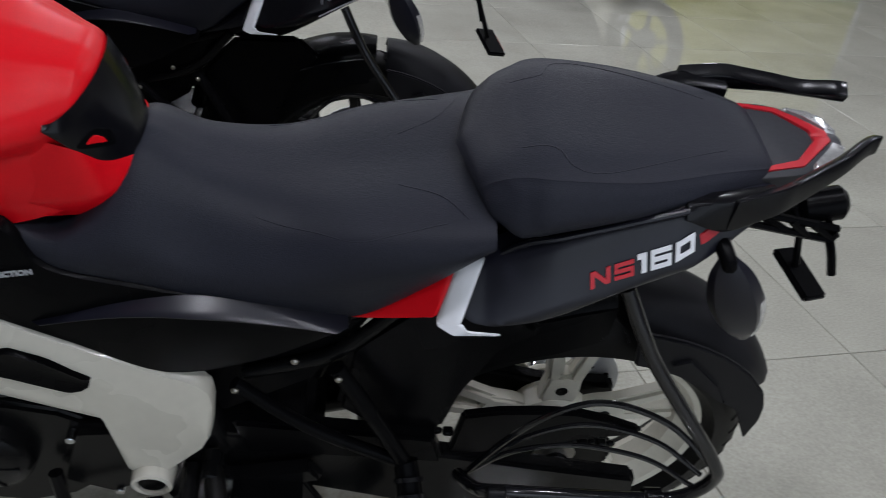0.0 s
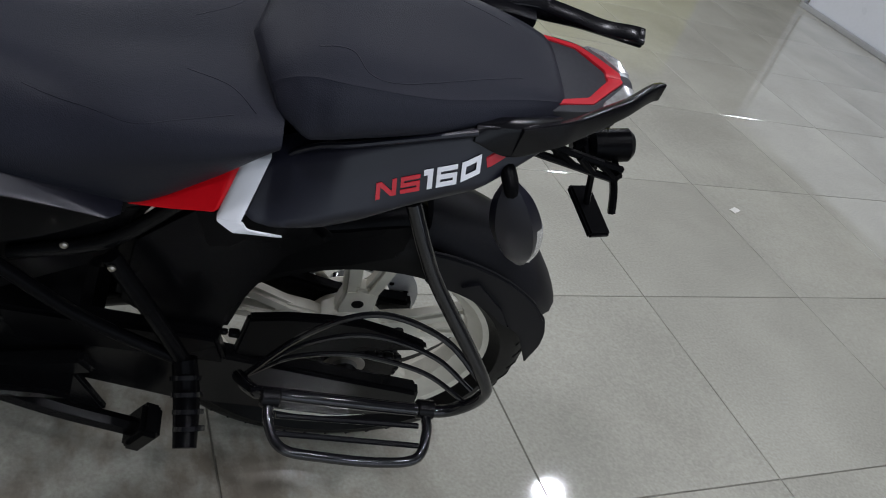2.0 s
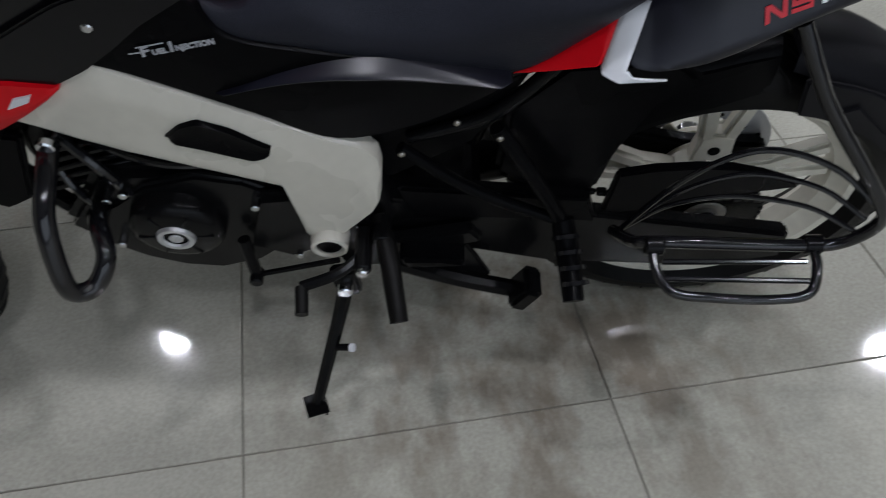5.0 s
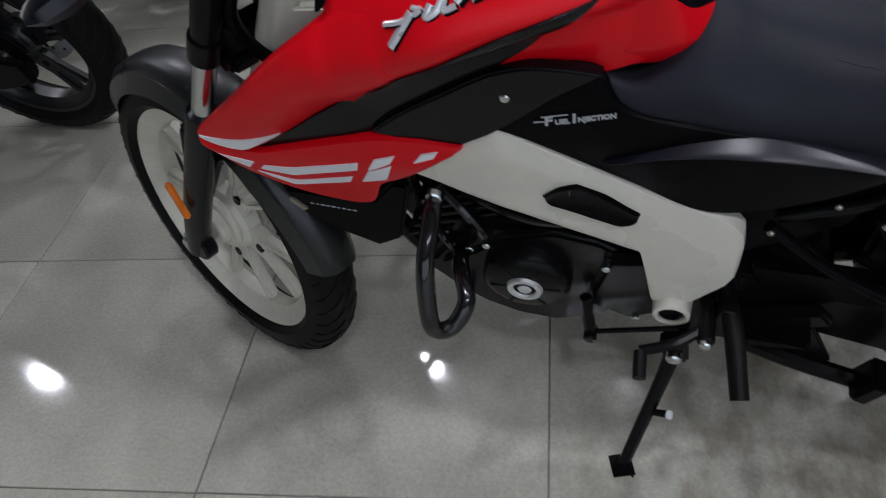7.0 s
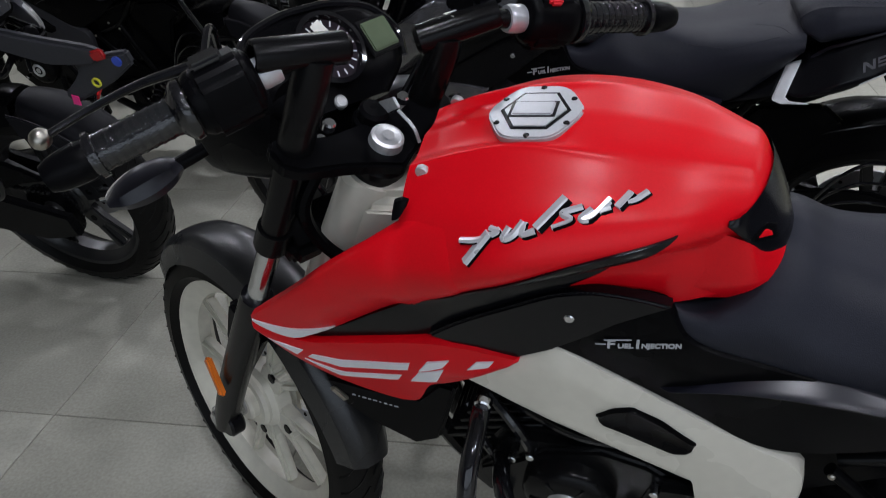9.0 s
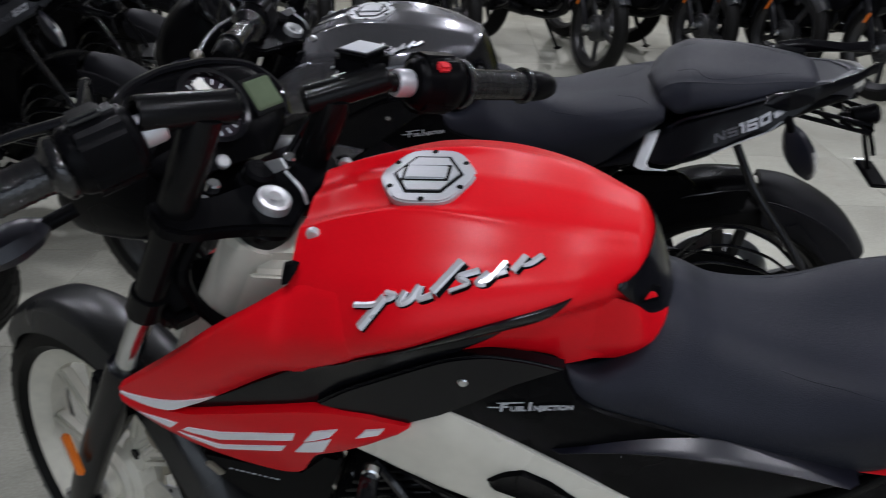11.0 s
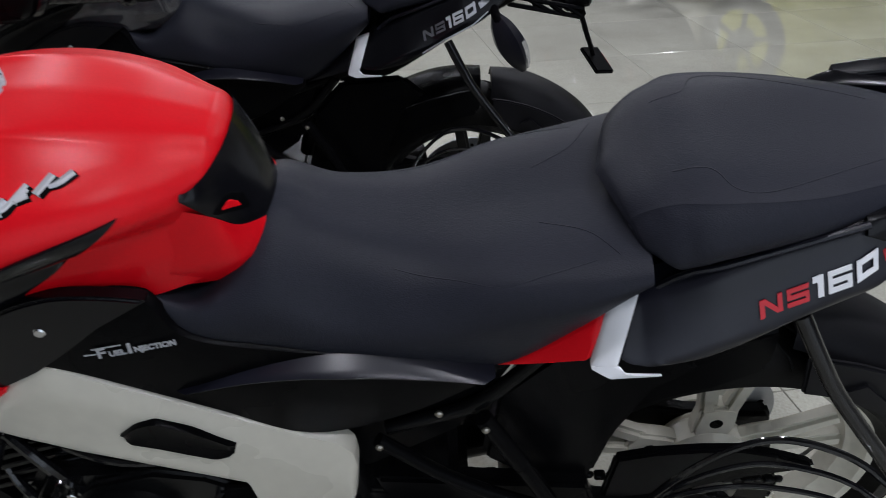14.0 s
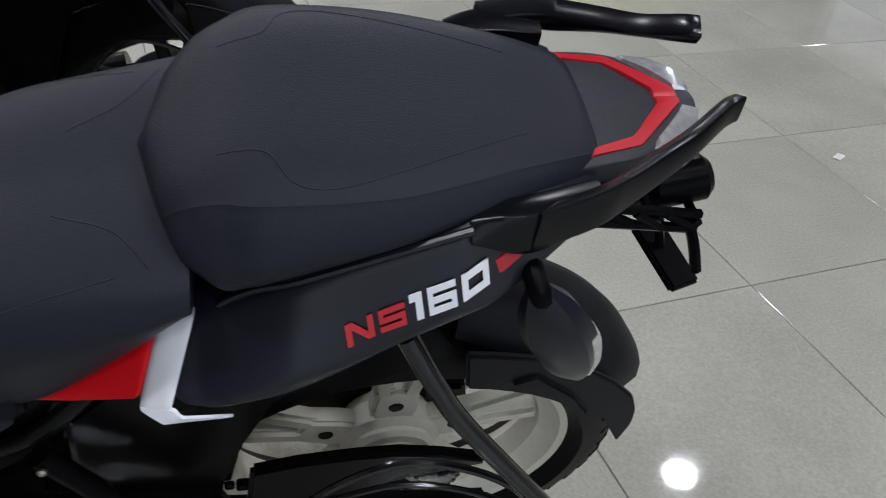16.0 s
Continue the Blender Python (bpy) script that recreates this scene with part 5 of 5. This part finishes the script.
    for sg in (-1, 1):
        part("head_gusset", prism([(-1.052, .846), (-.985, .850), (-1.030, .790), (-1.118, .690), (-1.098, .750)], sg * .049, sg * .056, .003), frame_mat, bike)
    part("stem_collar", moved(disc(.034, -.014, .014, aim(STEM - AXIS * .035, STEM), 20, .004), steer), BLACK_METAL, fork)
    ff = part("front_mudguard", moved(fender((ax_u, R_FRONT), .309, 146, 10, .058, .040, 40), shift @ steer), CARBON, fork, "dark grey front mudguard")
    pieces("mudguard_stay", [moved(q, steer) for q in [prism([(ax_u + .14, R_FRONT + .25), (ax_u + .06, R_FRONT + .285), (ax_u + .035, R_FRONT + .21), (ax_u + .060, R_FRONT + .13)], -.090, -.066, .006), prism([(ax_u + .14, R_FRONT + .25), (ax_u + .06, R_FRONT + .285), (ax_u + .035, R_FRONT + .21), (ax_u + .060, R_FRONT + .13)], .066, .090, .006)]], BLACK_PLASTIC, ff)

    # handlebars
    for sg in (-1, 1):
        base = Vector(along(.975, sg * .098))
        inner = base + Vector((.034, sg * .050, .028))
        end = Vector((-.972, sg * .372, 1.000 - sg * .014))
        if decals:
            inner, end = (steer.inverted() @ Vector(p) for p in (((-1.080, -.072, 1.055), (-1.245, -.232, 1.027)) if sg < 0 else ((-.934, .137, .988), (-.768, .298, .908))))
            if sg < 0:
                base = steer.inverted() @ Vector((-1.064, -.056, 1.036))
        d = (end - inner).normalized()
        hb = part("handlebar", moved(join(tube([along(.90, sg * .098), along(.965, sg * .098), tuple(base + Vector((0, 0, .012)))], .0205, 6, 18), lathe([(-.034, 1e-6), (-.036, .013), (-.031, .0175), (.060, .0175), (.065, .016), (.065, .012)], 22, False, aim(base + Vector((0, 0, .018)), inner + Vector((0, 0, .006))))), steer), BLACK_METAL, fork)
        part("bar_tube", moved(tube([tuple(inner - d * .012), tuple(end)], .0115, 4, 12), steer), BLACK_METAL, hb)
        part("bar_sleeve", moved(lathe([(-.004, .011), (-.004, .015), (.000, .0165), (.016, .0165), (.020, .015), (.020, .011)], 20, True, aim(inner + d * .018, end)), steer), CAP_ALU, hb, "bare alloy sleeve")
        grip = part("grip", moved(join(tube([tuple(inner + d * .115), tuple(end - d * .02)], .0188, 16, 24), lathe([(-.006, .017), (-.006, .030), (.000, .031), (.004, .029), (.010, .021), (.014, .017)], 24, True, aim(inner + d * .112, end)), lathe([(-.003, .017), (-.003, .0235), (.003, .0235), (.003, .017)], 20, True, aim(end - d * .028, end))), steer), WRAP, hb, "black rubber grip in clear plastic wrap")
        part("grip_ribs", moved(join(*[lathe([(-.0015, .0184), (-.0015, .0194), (.0015, .0194), (.0015, .0184)], 16, True, aim(inner + d * (.125 + .009 * k), end)) for k in range(11)]), steer), BLACK_GLOSS, grip)
        part("bar_end", moved(tube([tuple(end - d * .022), tuple(end - d * .012), tuple(end + d * .010), tuple(end + d * .022)], [.019, .020, .018, .014], 8, 16), steer), BLACK_PLASTIC, hb)
        sw = Matrix.Translation(inner + d * .070) @ d.to_track_quat("Y", "Z").to_matrix().to_4x4()
        drum = lathe([(-.034, 1e-6), (-.034, .022), (-.030, .028), (-.022, .031), (.018, .033), (.028, .032), (.034, .028), (.034, 1e-6)], 28, False, sw @ Matrix.Diagonal((.92, 1, 1.04, 1)))
        pod = prism([(-.034, -.010), (-.030, .024), (-.016, .036), (.014, .036), (.026, .020), (.027, -.016), (.016, -.034), (-.012, -.038), (-.028, -.028)], -.028, .026, .006, 3)
        box = part("switch_box", moved(join(drum, moved(pod, sw)), steer), BLACK_PLASTIC, hb)
        if sg < 0:
            part("switch_key", moved(join(block(.026, .032, .008, sw @ Matrix.Translation((-.002, .004, .038)), .003), block(.008, .022, .016, sw @ Matrix.Translation((.030, -.006, .002)), .003), block(.008, .014, .010, sw @ Matrix.Translation((.029, .012, -.016)), .003), block(.008, .014, .010, sw @ Matrix.Translation((.026, -.008, -.024)), .003)), steer), BLACK_GLOSS, box)
            pieces("switch_mark", [moved(q, steer) for q in [block(.0015, .003, .004, sw @ Matrix.Translation((.0275, -.012, .014)), 0), block(.0015, .003, .004, sw @ Matrix.Translation((.0275, -.004, .014)), 0), block(.0015, .006, .004, sw @ Matrix.Translation((.0275, -.016, -.014)), 0)]], WHITE_DECAL, box)
        else:
            part("kill_switch", moved(block(.012, .018, .010, sw @ Matrix.Translation((.022, -.006, .026)) @ pose(0, 0, 0, 0, 45, 0), .003), steer), RED_SWITCH, box, "red kill switch")
            res = part("brake_reservoir", moved(block(.046, .060, .026, Matrix.Translation(inner + d * .005 + Vector((-.040, 0, .016))) @ pose(0, 0, 0, 0, 0, 12), .006), steer), BLACK_PLASTIC, hb)
            part("reservoir_cap", moved(block(.044, .056, .004, Matrix.Translation(inner + d * .005 + Vector((-.040, 0, .031))) @ pose(0, 0, 0, 0, 0, 12), .0015), steer), BLACK_SATIN, res)
            part("cap_label", moved(block(.034, .044, .0008, Matrix.Translation(inner + d * .005 + Vector((-.040, 0, .0334))) @ pose(0, 0, 0, 0, 0, 12), 0), steer), GREY_DECAL, res, "pale printed warning label")
            part("bar_sticker", moved(block(.016, .020, .001, Matrix.Translation(base + Vector((.004, sg * .012, .0365))), 0), steer), PAPER, hb)
        lv = inner + d * .075 + Vector((-.040, 0, .018 if decals and sg < 0 else -.004))
        lever = part("brake_lever" if sg > 0 else "clutch_lever", moved(join(tube([tuple(lv), tuple(lv + d * .05 + Vector((-.016, 0, 0))), tuple(lv + d * .105 + Vector((-.018, 0, -.002))), tuple(lv + d * .154 + Vector((-.011, 0, -.004)))], [.0085, .0065, .0056, .0056], 20, 10, .7)), steer), BLACK_SATIN, hb)
        bm = bmesh.new()
        bmesh.ops.create_uvsphere(bm, u_segments=12, v_segments=8, radius=.011)
        part("lever_ball", moved(moved(bm, Matrix.Translation(lv + d * .158 + Vector((-.011, 0, -.004)))), steer), STEEL, lever)
        part("control_cable", moved(tube([tuple(lv + Vector((-.004, -sg * .01, 0))), tuple(lv + Vector((-.05, -sg * .05, .015))), tuple(lv + Vector((-.09, -sg * .09, -.06))), along(.80, sg * .03)], .0042, 26, 8), steer), BLACK_GLOSS, hb)

    # instruments and headlamp
    DM = steer @ Matrix.Translation((-1.183, .026, .960)) @ Matrix.Rotation(radians(50), 4, "Y")
    dash = part("instrument_panel", moved(loft([(-.060, [(0, .010), (.05, .008), (.066, .000), (.064, -.01), (.05, -.03)]), (-.042, [(0, .022), (.080, .018), (.098, .006), (.096, -.01), (.06, -.035)]), (-.005, [(0, .022), (.095, .017), (.124, .006), (.120, -.01), (.06, -.035)]), (.035, [(0, .020), (.085, .015), (.112, .004), (.105, -.01), (.06, -.035)]), (.068, [(0, .012), (.05, .010), (.07, .002), (.065, -.01), (.04, -.03)])], 22, 16), DM), BLACK_PLASTIC, fork)
    part("panel_brow", moved(tube([(.030, -.116, .008), (-.005, -.120, .012), (-.042, -.092, .014), (-.058, -.040, .014), (-.060, .0, .014), (-.058, .040, .014), (-.042, .092, .014), (-.005, .120, .012), (.030, .116, .008)], .0055, 60, 8), DM), BLACK_GLOSS, dash)
    tm = DM @ Matrix.Translation((0, .000, .022)) @ pose(0, 0, 0, 90, 0, 0)
    part("dial_bezel", lathe([(0, .046), (.012, .047), (.013, .041), (.006, .039), (.002, .039)], 36, False, tm), BLACK_GLOSS, dash)
    part("dial_face", lathe([(.005, .040), (.006, 1e-6)], 32, False, tm), DIAL, dash)
    part("dial_marks", join(*[block(.007, .001, .0016, tm @ Matrix.Rotation(radians(a), 4, "Y") @ Matrix.Translation((.033, .0066, 0)), 0) for a in range(-30, 211, 20)], block(.03, .001, .0016, tm @ Matrix.Rotation(radians(200), 4, "Y") @ Matrix.Translation((.013, .0072, 0)), 0)), WHITE_DECAL, dash)
    part("lcd_screen", block(.040, .048, .004, DM @ Matrix.Translation((-.002, .084, .0225)) @ pose(0, 0, 0, -7, 0, 6), .003), LCD, dash, "green-grey lcd screen")
    part("lcd_frame", block(.050, .058, .004, DM @ Matrix.Translation((-.002, .084, .0195)) @ pose(0, 0, 0, -7, 0, 6), .003), BLACK_GLOSS, dash)
    part("dash_sticker", block(.040, .016, .0008, DM @ Matrix.Translation((-.014, -.002, .0365)) @ pose(0, 0, 0, 0, 0, 24), 0), PAPER, dash)
    part("reset_knob", disc(.009, 0, .010, DM @ Matrix.Translation((.062, -.012, .008)) @ pose(0, 0, 0, 90, 0, 0), 12, .002), SILVER, dash)
    part("headlamp", moved(loft([(-1.33, [(0, .90), (.06, .885), (.085, .85), (.075, .81), (.03, .79)]), (-1.28, [(0, .965), (.075, .945), (.105, .89), (.09, .82), (.04, .79)]), (-1.20, [(0, 1.005), (.075, .985), (.10, .92), (.085, .84), (.04, .81)]), (-1.15, [(0, .97), (.06, .955), (.08, .90), (.07, .85), (.03, .83)])], 18, 18), steer), BLACK_PLASTIC, fork)
    part("headlamp_lens", moved(loft([(-1.345, [(0, .878), (.05, .870), (.068, .845), (.06, .815), (.02, .798)]), (-1.322, [(0, .888), (.055, .880), (.075, .848), (.066, .812), (.025, .795)])], 4, 14), steer), CLEAR, fork)
    for sg in (-1, 1):
        t0, t1 = steer @ Vector((-1.205, sg * .125, .872)), steer @ Vector((-1.215, sg * .225, .868))
        if decals and sg < 0:
            t0, t1 = Vector((-1.228, -.108, .940)), Vector((-1.290, -.174, .925))
        signal(tuple(t0), tuple(t1), .026, sg, tuple((steer.to_3x3() @ Vector((-.014, 0, 0)))), "front_signal", .72, 8, NAVY_SATIN)
    pieces("wiring_loom", [tube([(-1.10, -.04, .90), (-1.13, -.06, .84), (-1.12, -.05, .77), (-1.05, -.06, .74)], .009, 22, 8), tube([(-1.12, .02, .90), (-1.17, .0, .82), (-1.15, -.02, .75), (-1.06, -.03, .72)], .008, 22, 8), tube([(-1.09, .05, .90), (-1.12, .04, .83), (-1.07, .05, .76)], .007, 18, 8)], BLACK_PLASTIC, bike)
    return bike


LEAN_DEG = 15.0


def parked(x, y, yaw, lean=LEAN_DEG):
    return Matrix.Translation((x, y, 0)) @ Matrix.Rotation(radians(yaw), 4, "Z") @ Matrix.Rotation(radians(lean), 4, "X")


# ---- the room ----
X0, X1, Y0, Y1 = -6.3, 8.1, -3.4, 8.0


def wall(name, x0, y0, x1, y1, z0, z1, mat, label):
    bm = block(x1 - x0, y1 - y0, z1 - z0, Matrix.Translation(((x0 + x1) / 2, (y0 + y1) / 2, (z0 + z1) / 2)), 0)
    return tagged(part(name, bm, mat, None, "", False), label, "wall", kind="structure")


wall("wall_north", X0 - .2, Y1, X1 + .2, Y1 + .2, -.05, CEIL + .2, WALL_PAINT, "cream painted showroom wall behind the bikes")
wall("wall_south_1", X0 - .2, Y0 - .2, SHOP[0], Y0, -.05, CEIL + .2, DARK_WALL, "plain dark painted wall beside the shop front")
wall("wall_south_2", SHOP[1], Y0 - .2, X1 + .2, Y0, -.05, CEIL + .2, DARK_WALL, "plain dark painted wall beside the shop front")
wall("wall_south_3", SHOP[0], Y0 - .2, SHOP[1], Y0, SHOP[3], CEIL + .2, DARK_WALL, "plain dark painted lintel over the shop front")
wall("wall_south_4", SHOP[0], Y0 - .2, SHOP[1], Y0, -.05, SHOP[2], DARK_WALL, "low dark painted plinth under the shop front")
shop = tagged(new("window_1"), "glazed aluminium shop front letting in daylight", "window", kind="structure")
for k in range(5):
    x = SHOP[0] + (SHOP[1] - SHOP[0]) * k / 4
    part("mullion", block(.06, .07, SHOP[3] - SHOP[2], Matrix.Translation((x, Y0 + .04, (SHOP[2] + SHOP[3]) / 2)), .004), SILVER, shop)
for k in range(4):
    x = SHOP[0] + (SHOP[1] - SHOP[0]) * (k + .5) / 4
    pane = part("pane", block((SHOP[1] - SHOP[0]) / 4 - .07, .008, SHOP[3] - SHOP[2] - .02, Matrix.Translation((x, Y0 - .12, (SHOP[2] + SHOP[3]) / 2)), 0), SHOP_GLASS, shop)
    pane.visible_shadow = False
wall("wall_west", X0 - .2, Y0, X0, Y1, -.05, CEIL + .2, WALL_PAINT, "plain cream painted end wall")
wall("wall_east", X1, Y0, X1 + .2, Y1, -.05, CEIL + .2, WALL_PAINT, "plain cream painted end wall")
tagged(part("ceiling", block(X1 - X0, Y1 - Y0, .12, Matrix.Translation(((X0 + X1) / 2, (Y0 + Y1) / 2, CEIL + .06)), 0), CEIL_PAINT, None, "", False), "flat white painted ceiling with downlights", "ceiling", kind="structure")
tagged(part("baseboard", block(X1 - X0, .03, .14, Matrix.Translation(((X0 + X1) / 2, Y1 - .015, .07)), .004), SKIRT, None), "cream stone skirting along the wall", "skirting", kind="structure")
floor_ob = tagged(part("floor", block(X1 - X0, Y1 - Y0, .08, Matrix.Translation(((X0 + X1) / 2, (Y0 + Y1) / 2, -.0435)), 0), GROUT, None, "", False), "polished pale vitrified floor tiles with thin dark joints", "floor", kind="structure")

for i, (lx, ly) in enumerate(LAMPS):
    dl = thing("downlight", Matrix.Translation((lx, ly, CEIL)), "round white recessed ceiling downlight, switched on", "ceiling light", "ceiling downlights")
    part("trim_ring", lathe([(0.0, .088), (-.006, .090), (-.008, .104), (-.003, .112), (0.0, .113)], 32, False, pose(0, 0, 0, 90, 0, 0) @ Matrix.Scale(-1, 4, (0, 1, 0))), WHITE_BOARD, dl)
    part("diffuser", lathe([(0.004, 1e-6), (0.004, .089)], 28, False, pose(0, 0, 0, 90, 0, 0)), LED, dl)

# white counter with an aluminium edge
counter = thing("display_counter", Matrix.Translation((5.03, 4.65, 0)) @ pose(0, 0, 0, 0, 0, 0), "white laminate display counter with aluminium edging", "counter")
part("counter_body", block(1.2, 2.2, .95, Matrix.Translation((.64, -1.14, .505)), .004), WHITE_BOARD, counter)
part("base_rail", block(.03, 2.26, .035, Matrix.Translation((.015, -1.13, .0185)), .004), SILVER, counter)
part("corner_post", block(.035, .035, .98, Matrix.Translation((.018, -.018, .49)), .004), SILVER, counter)
part("end_rail", block(1.2, .03, .035, Matrix.Translation((.63, -.012, .0185)), .004), SILVER, counter)

# poster stand at the back
poster = thing("poster_stand", Matrix.Translation((5.3, 7.4, 0)), "yellow and green poster panel in a white frame", "poster")
part("poster_panel", block(2.6, .02, 1.7, Matrix.Translation((0, 0, 1.0)), .003), YELLOW, poster)
part("poster_band", block(2.6, .008, .34, Matrix.Translation((0, -.014, .40)), .002), GREEN, poster)
part("poster_frame", join(block(2.7, .05, .10, Matrix.Translation((0, 0, .10)), .006), block(2.7, .05, .06, Matrix.Translation((0, 0, 1.88)), .006), block(.06, .05, 1.84, Matrix.Translation((-1.33, 0, .94)), .006), block(.06, .05, 1.84, Matrix.Translation((1.33, 0, .94)), .006)), WHITE_BOARD, poster)
for px_ in (-.9, .9):
    part("poster_foot", block(.08, .5, .05, Matrix.Translation((px_, 0, .027)), .008), WHITE_BOARD, poster)

# ---- the bikes ----
motorcycle(parked(.5196, 1.019, -9.5), "red and black motorcycle with cream wheels on its side stand", "parked motorcycles", stripe=RED_DECAL)
motorcycle(parked(.377, 1.905, -10.8, 13.3), "dark grey motorcycle with white tail band on its side stand", "parked motorcycles", tank=GREY_PAINT, low=GREY_PAINT, frame_mat=BLACK_SATIN, rim=RIM_BLACK, ribbon=BLACK_SATIN, tail=BLACK_SATIN, accent=GREY_DECAL, decals=False, stripe=WHITE_DECAL, steer_deg=6)
BLACKS = dict(tank=BLACK_GLOSS, low=BLACK_GLOSS, frame_mat=CHARCOAL, rim=RIM_BLACK, ribbon=CHARCOAL, tail=CHARCOAL, accent=DARK_DECAL, decals=False)
black_bike = motorcycle(parked(-1.64, 1.98, -9.5), "all-black motorcycle parked in a row on its side stand", "parked motorcycles", steer_deg=20, **BLACKS)
for bx, by in ((-1.46, 2.88), (-1.62, 3.70), (-1.78, 4.50)):
    copy_thing(black_bike, parked(bx, by, -9.5, 14.0))
tab = part("mudguard_extension", join(prism([(.04, .862), (.20, .838), (.335, .822), (.372, .806), (.330, .775), (.20, .770), (.08, .800)], -.052, -.028, .008), prism([(.300, .790), (.420, .812), (.425, .780), (.360, .735), (.270, .690), (.225, .668), (.200, .690), (.255, .735)], -.044, -.022, .006)), CHARCOAL, black_bike, "charcoal plastic tail extension")
part("side_reflector", block(.040, .010, .026, Matrix.Translation((.356, -.050, .806)) @ pose(0, 0, 0, 0, -18, 0), .005, 3), RED_LENS, tab)
part("pink_tag", block(.020, .003, .026, Matrix.Translation((.232, -.0465, .681)) @ pose(0, 0, 0, 0, 10, 0), .001), PINK, tab)
part("yellow_ring", lathe([(-.002, .0080), (-.002, .0115), (.002, .0115), (.002, .0080)], 20, True, Matrix.Translation((.314, -.0465, .733))), YELLOW, tab)
part("blue_seal", disc(.012, -.048, -.043, Matrix.Translation((.394, 0, .790)), 18, .001), BLUE, tab)
far_bike = motorcycle(parked(1.95, 6.05, 124, 9), "black commuter motorcycle with five-spoke wheels parked by the wall", "motorcycles by the wall", steer_deg=8, single=True, **BLACKS)
for bx, by, byaw in ((-.10, 6.48, 118), (.55, 6.62, 120), (.98, 6.45, 122), (1.40, 6.05, 122), (-.95, 6.6, 118), (-1.85, 6.6, 118)):
    copy_thing(far_bike, parked(bx, by, byaw, 9.0))

# ---- floor tiles ----
TS, GX, GY = 0.6, -0.3, 0.8
tile_bm = block(TS - .003, TS - .003, .010, None, .0012, 1)
tile_mesh = bpy.data.meshes.new("tile")
tile_bm.to_mesh(tile_bm and tile_mesh)
tile_bm.free()
tile_mesh.materials.append(TILE)
cells = []
for i in range(-10, 14):
    for j in range(-7, 12):
        cx, cy = GX + TS * (i + .5), GY + TS * (j + .5)
        if X0 + .3 <= cx <= X1 - .3 and Y0 + .3 <= cy <= Y1 - .3:
            cells.append((cx, cy))
cells.sort(key=lambda c: math.hypot(c[0] - .5, c[1] - 2.2))
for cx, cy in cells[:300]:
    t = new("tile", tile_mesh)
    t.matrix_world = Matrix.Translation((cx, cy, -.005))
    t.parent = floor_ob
rest = bmesh.new()
for cx, cy in cells[300:]:
    vs = [rest.verts.new((cx + a * (TS - .003) / 2, cy + b * (TS - .003) / 2, z)) for z in (-.010, 0) for a, b in ((-1, -1), (1, -1), (1, 1), (-1, 1))]
    for f in ((4, 5, 6, 7), (0, 1, 5, 4), (1, 2, 6, 5), (2, 3, 7, 6), (3, 0, 4, 7)):
        rest.faces.new([vs[k] for k in f])
me = bpy.data.meshes.new("far_tiles")
rest.to_mesh(me)
rest.free()
me.materials.append(TILE)
far = tagged(new("far_tiles", me), kind="stuff")
far.parent = floor_ob

# a scrap of paper on the floor
scrap_bm = bmesh.new()
grid = [[scrap_bm.verts.new((.011 * i - .022, .008 * j - .012, .0015 + .002 * math.sin(1.7 * i + .9 * j) ** 2)) for i in range(5)] for j in range(4)]
grid_faces(scrap_bm, grid)
top_faces = scrap_bm.faces[:]
bmesh.ops.solidify(scrap_bm, geom=top_faces, thickness=.0006)
scrap = part("paper_scrap", scrap_bm, PAPER, None)
scrap.matrix_world = pose(2.185, 1.848, 0.0008, 0, 0, 25)
tagged(scrap, "small crumpled scrap of white paper on the floor tiles", "paper")
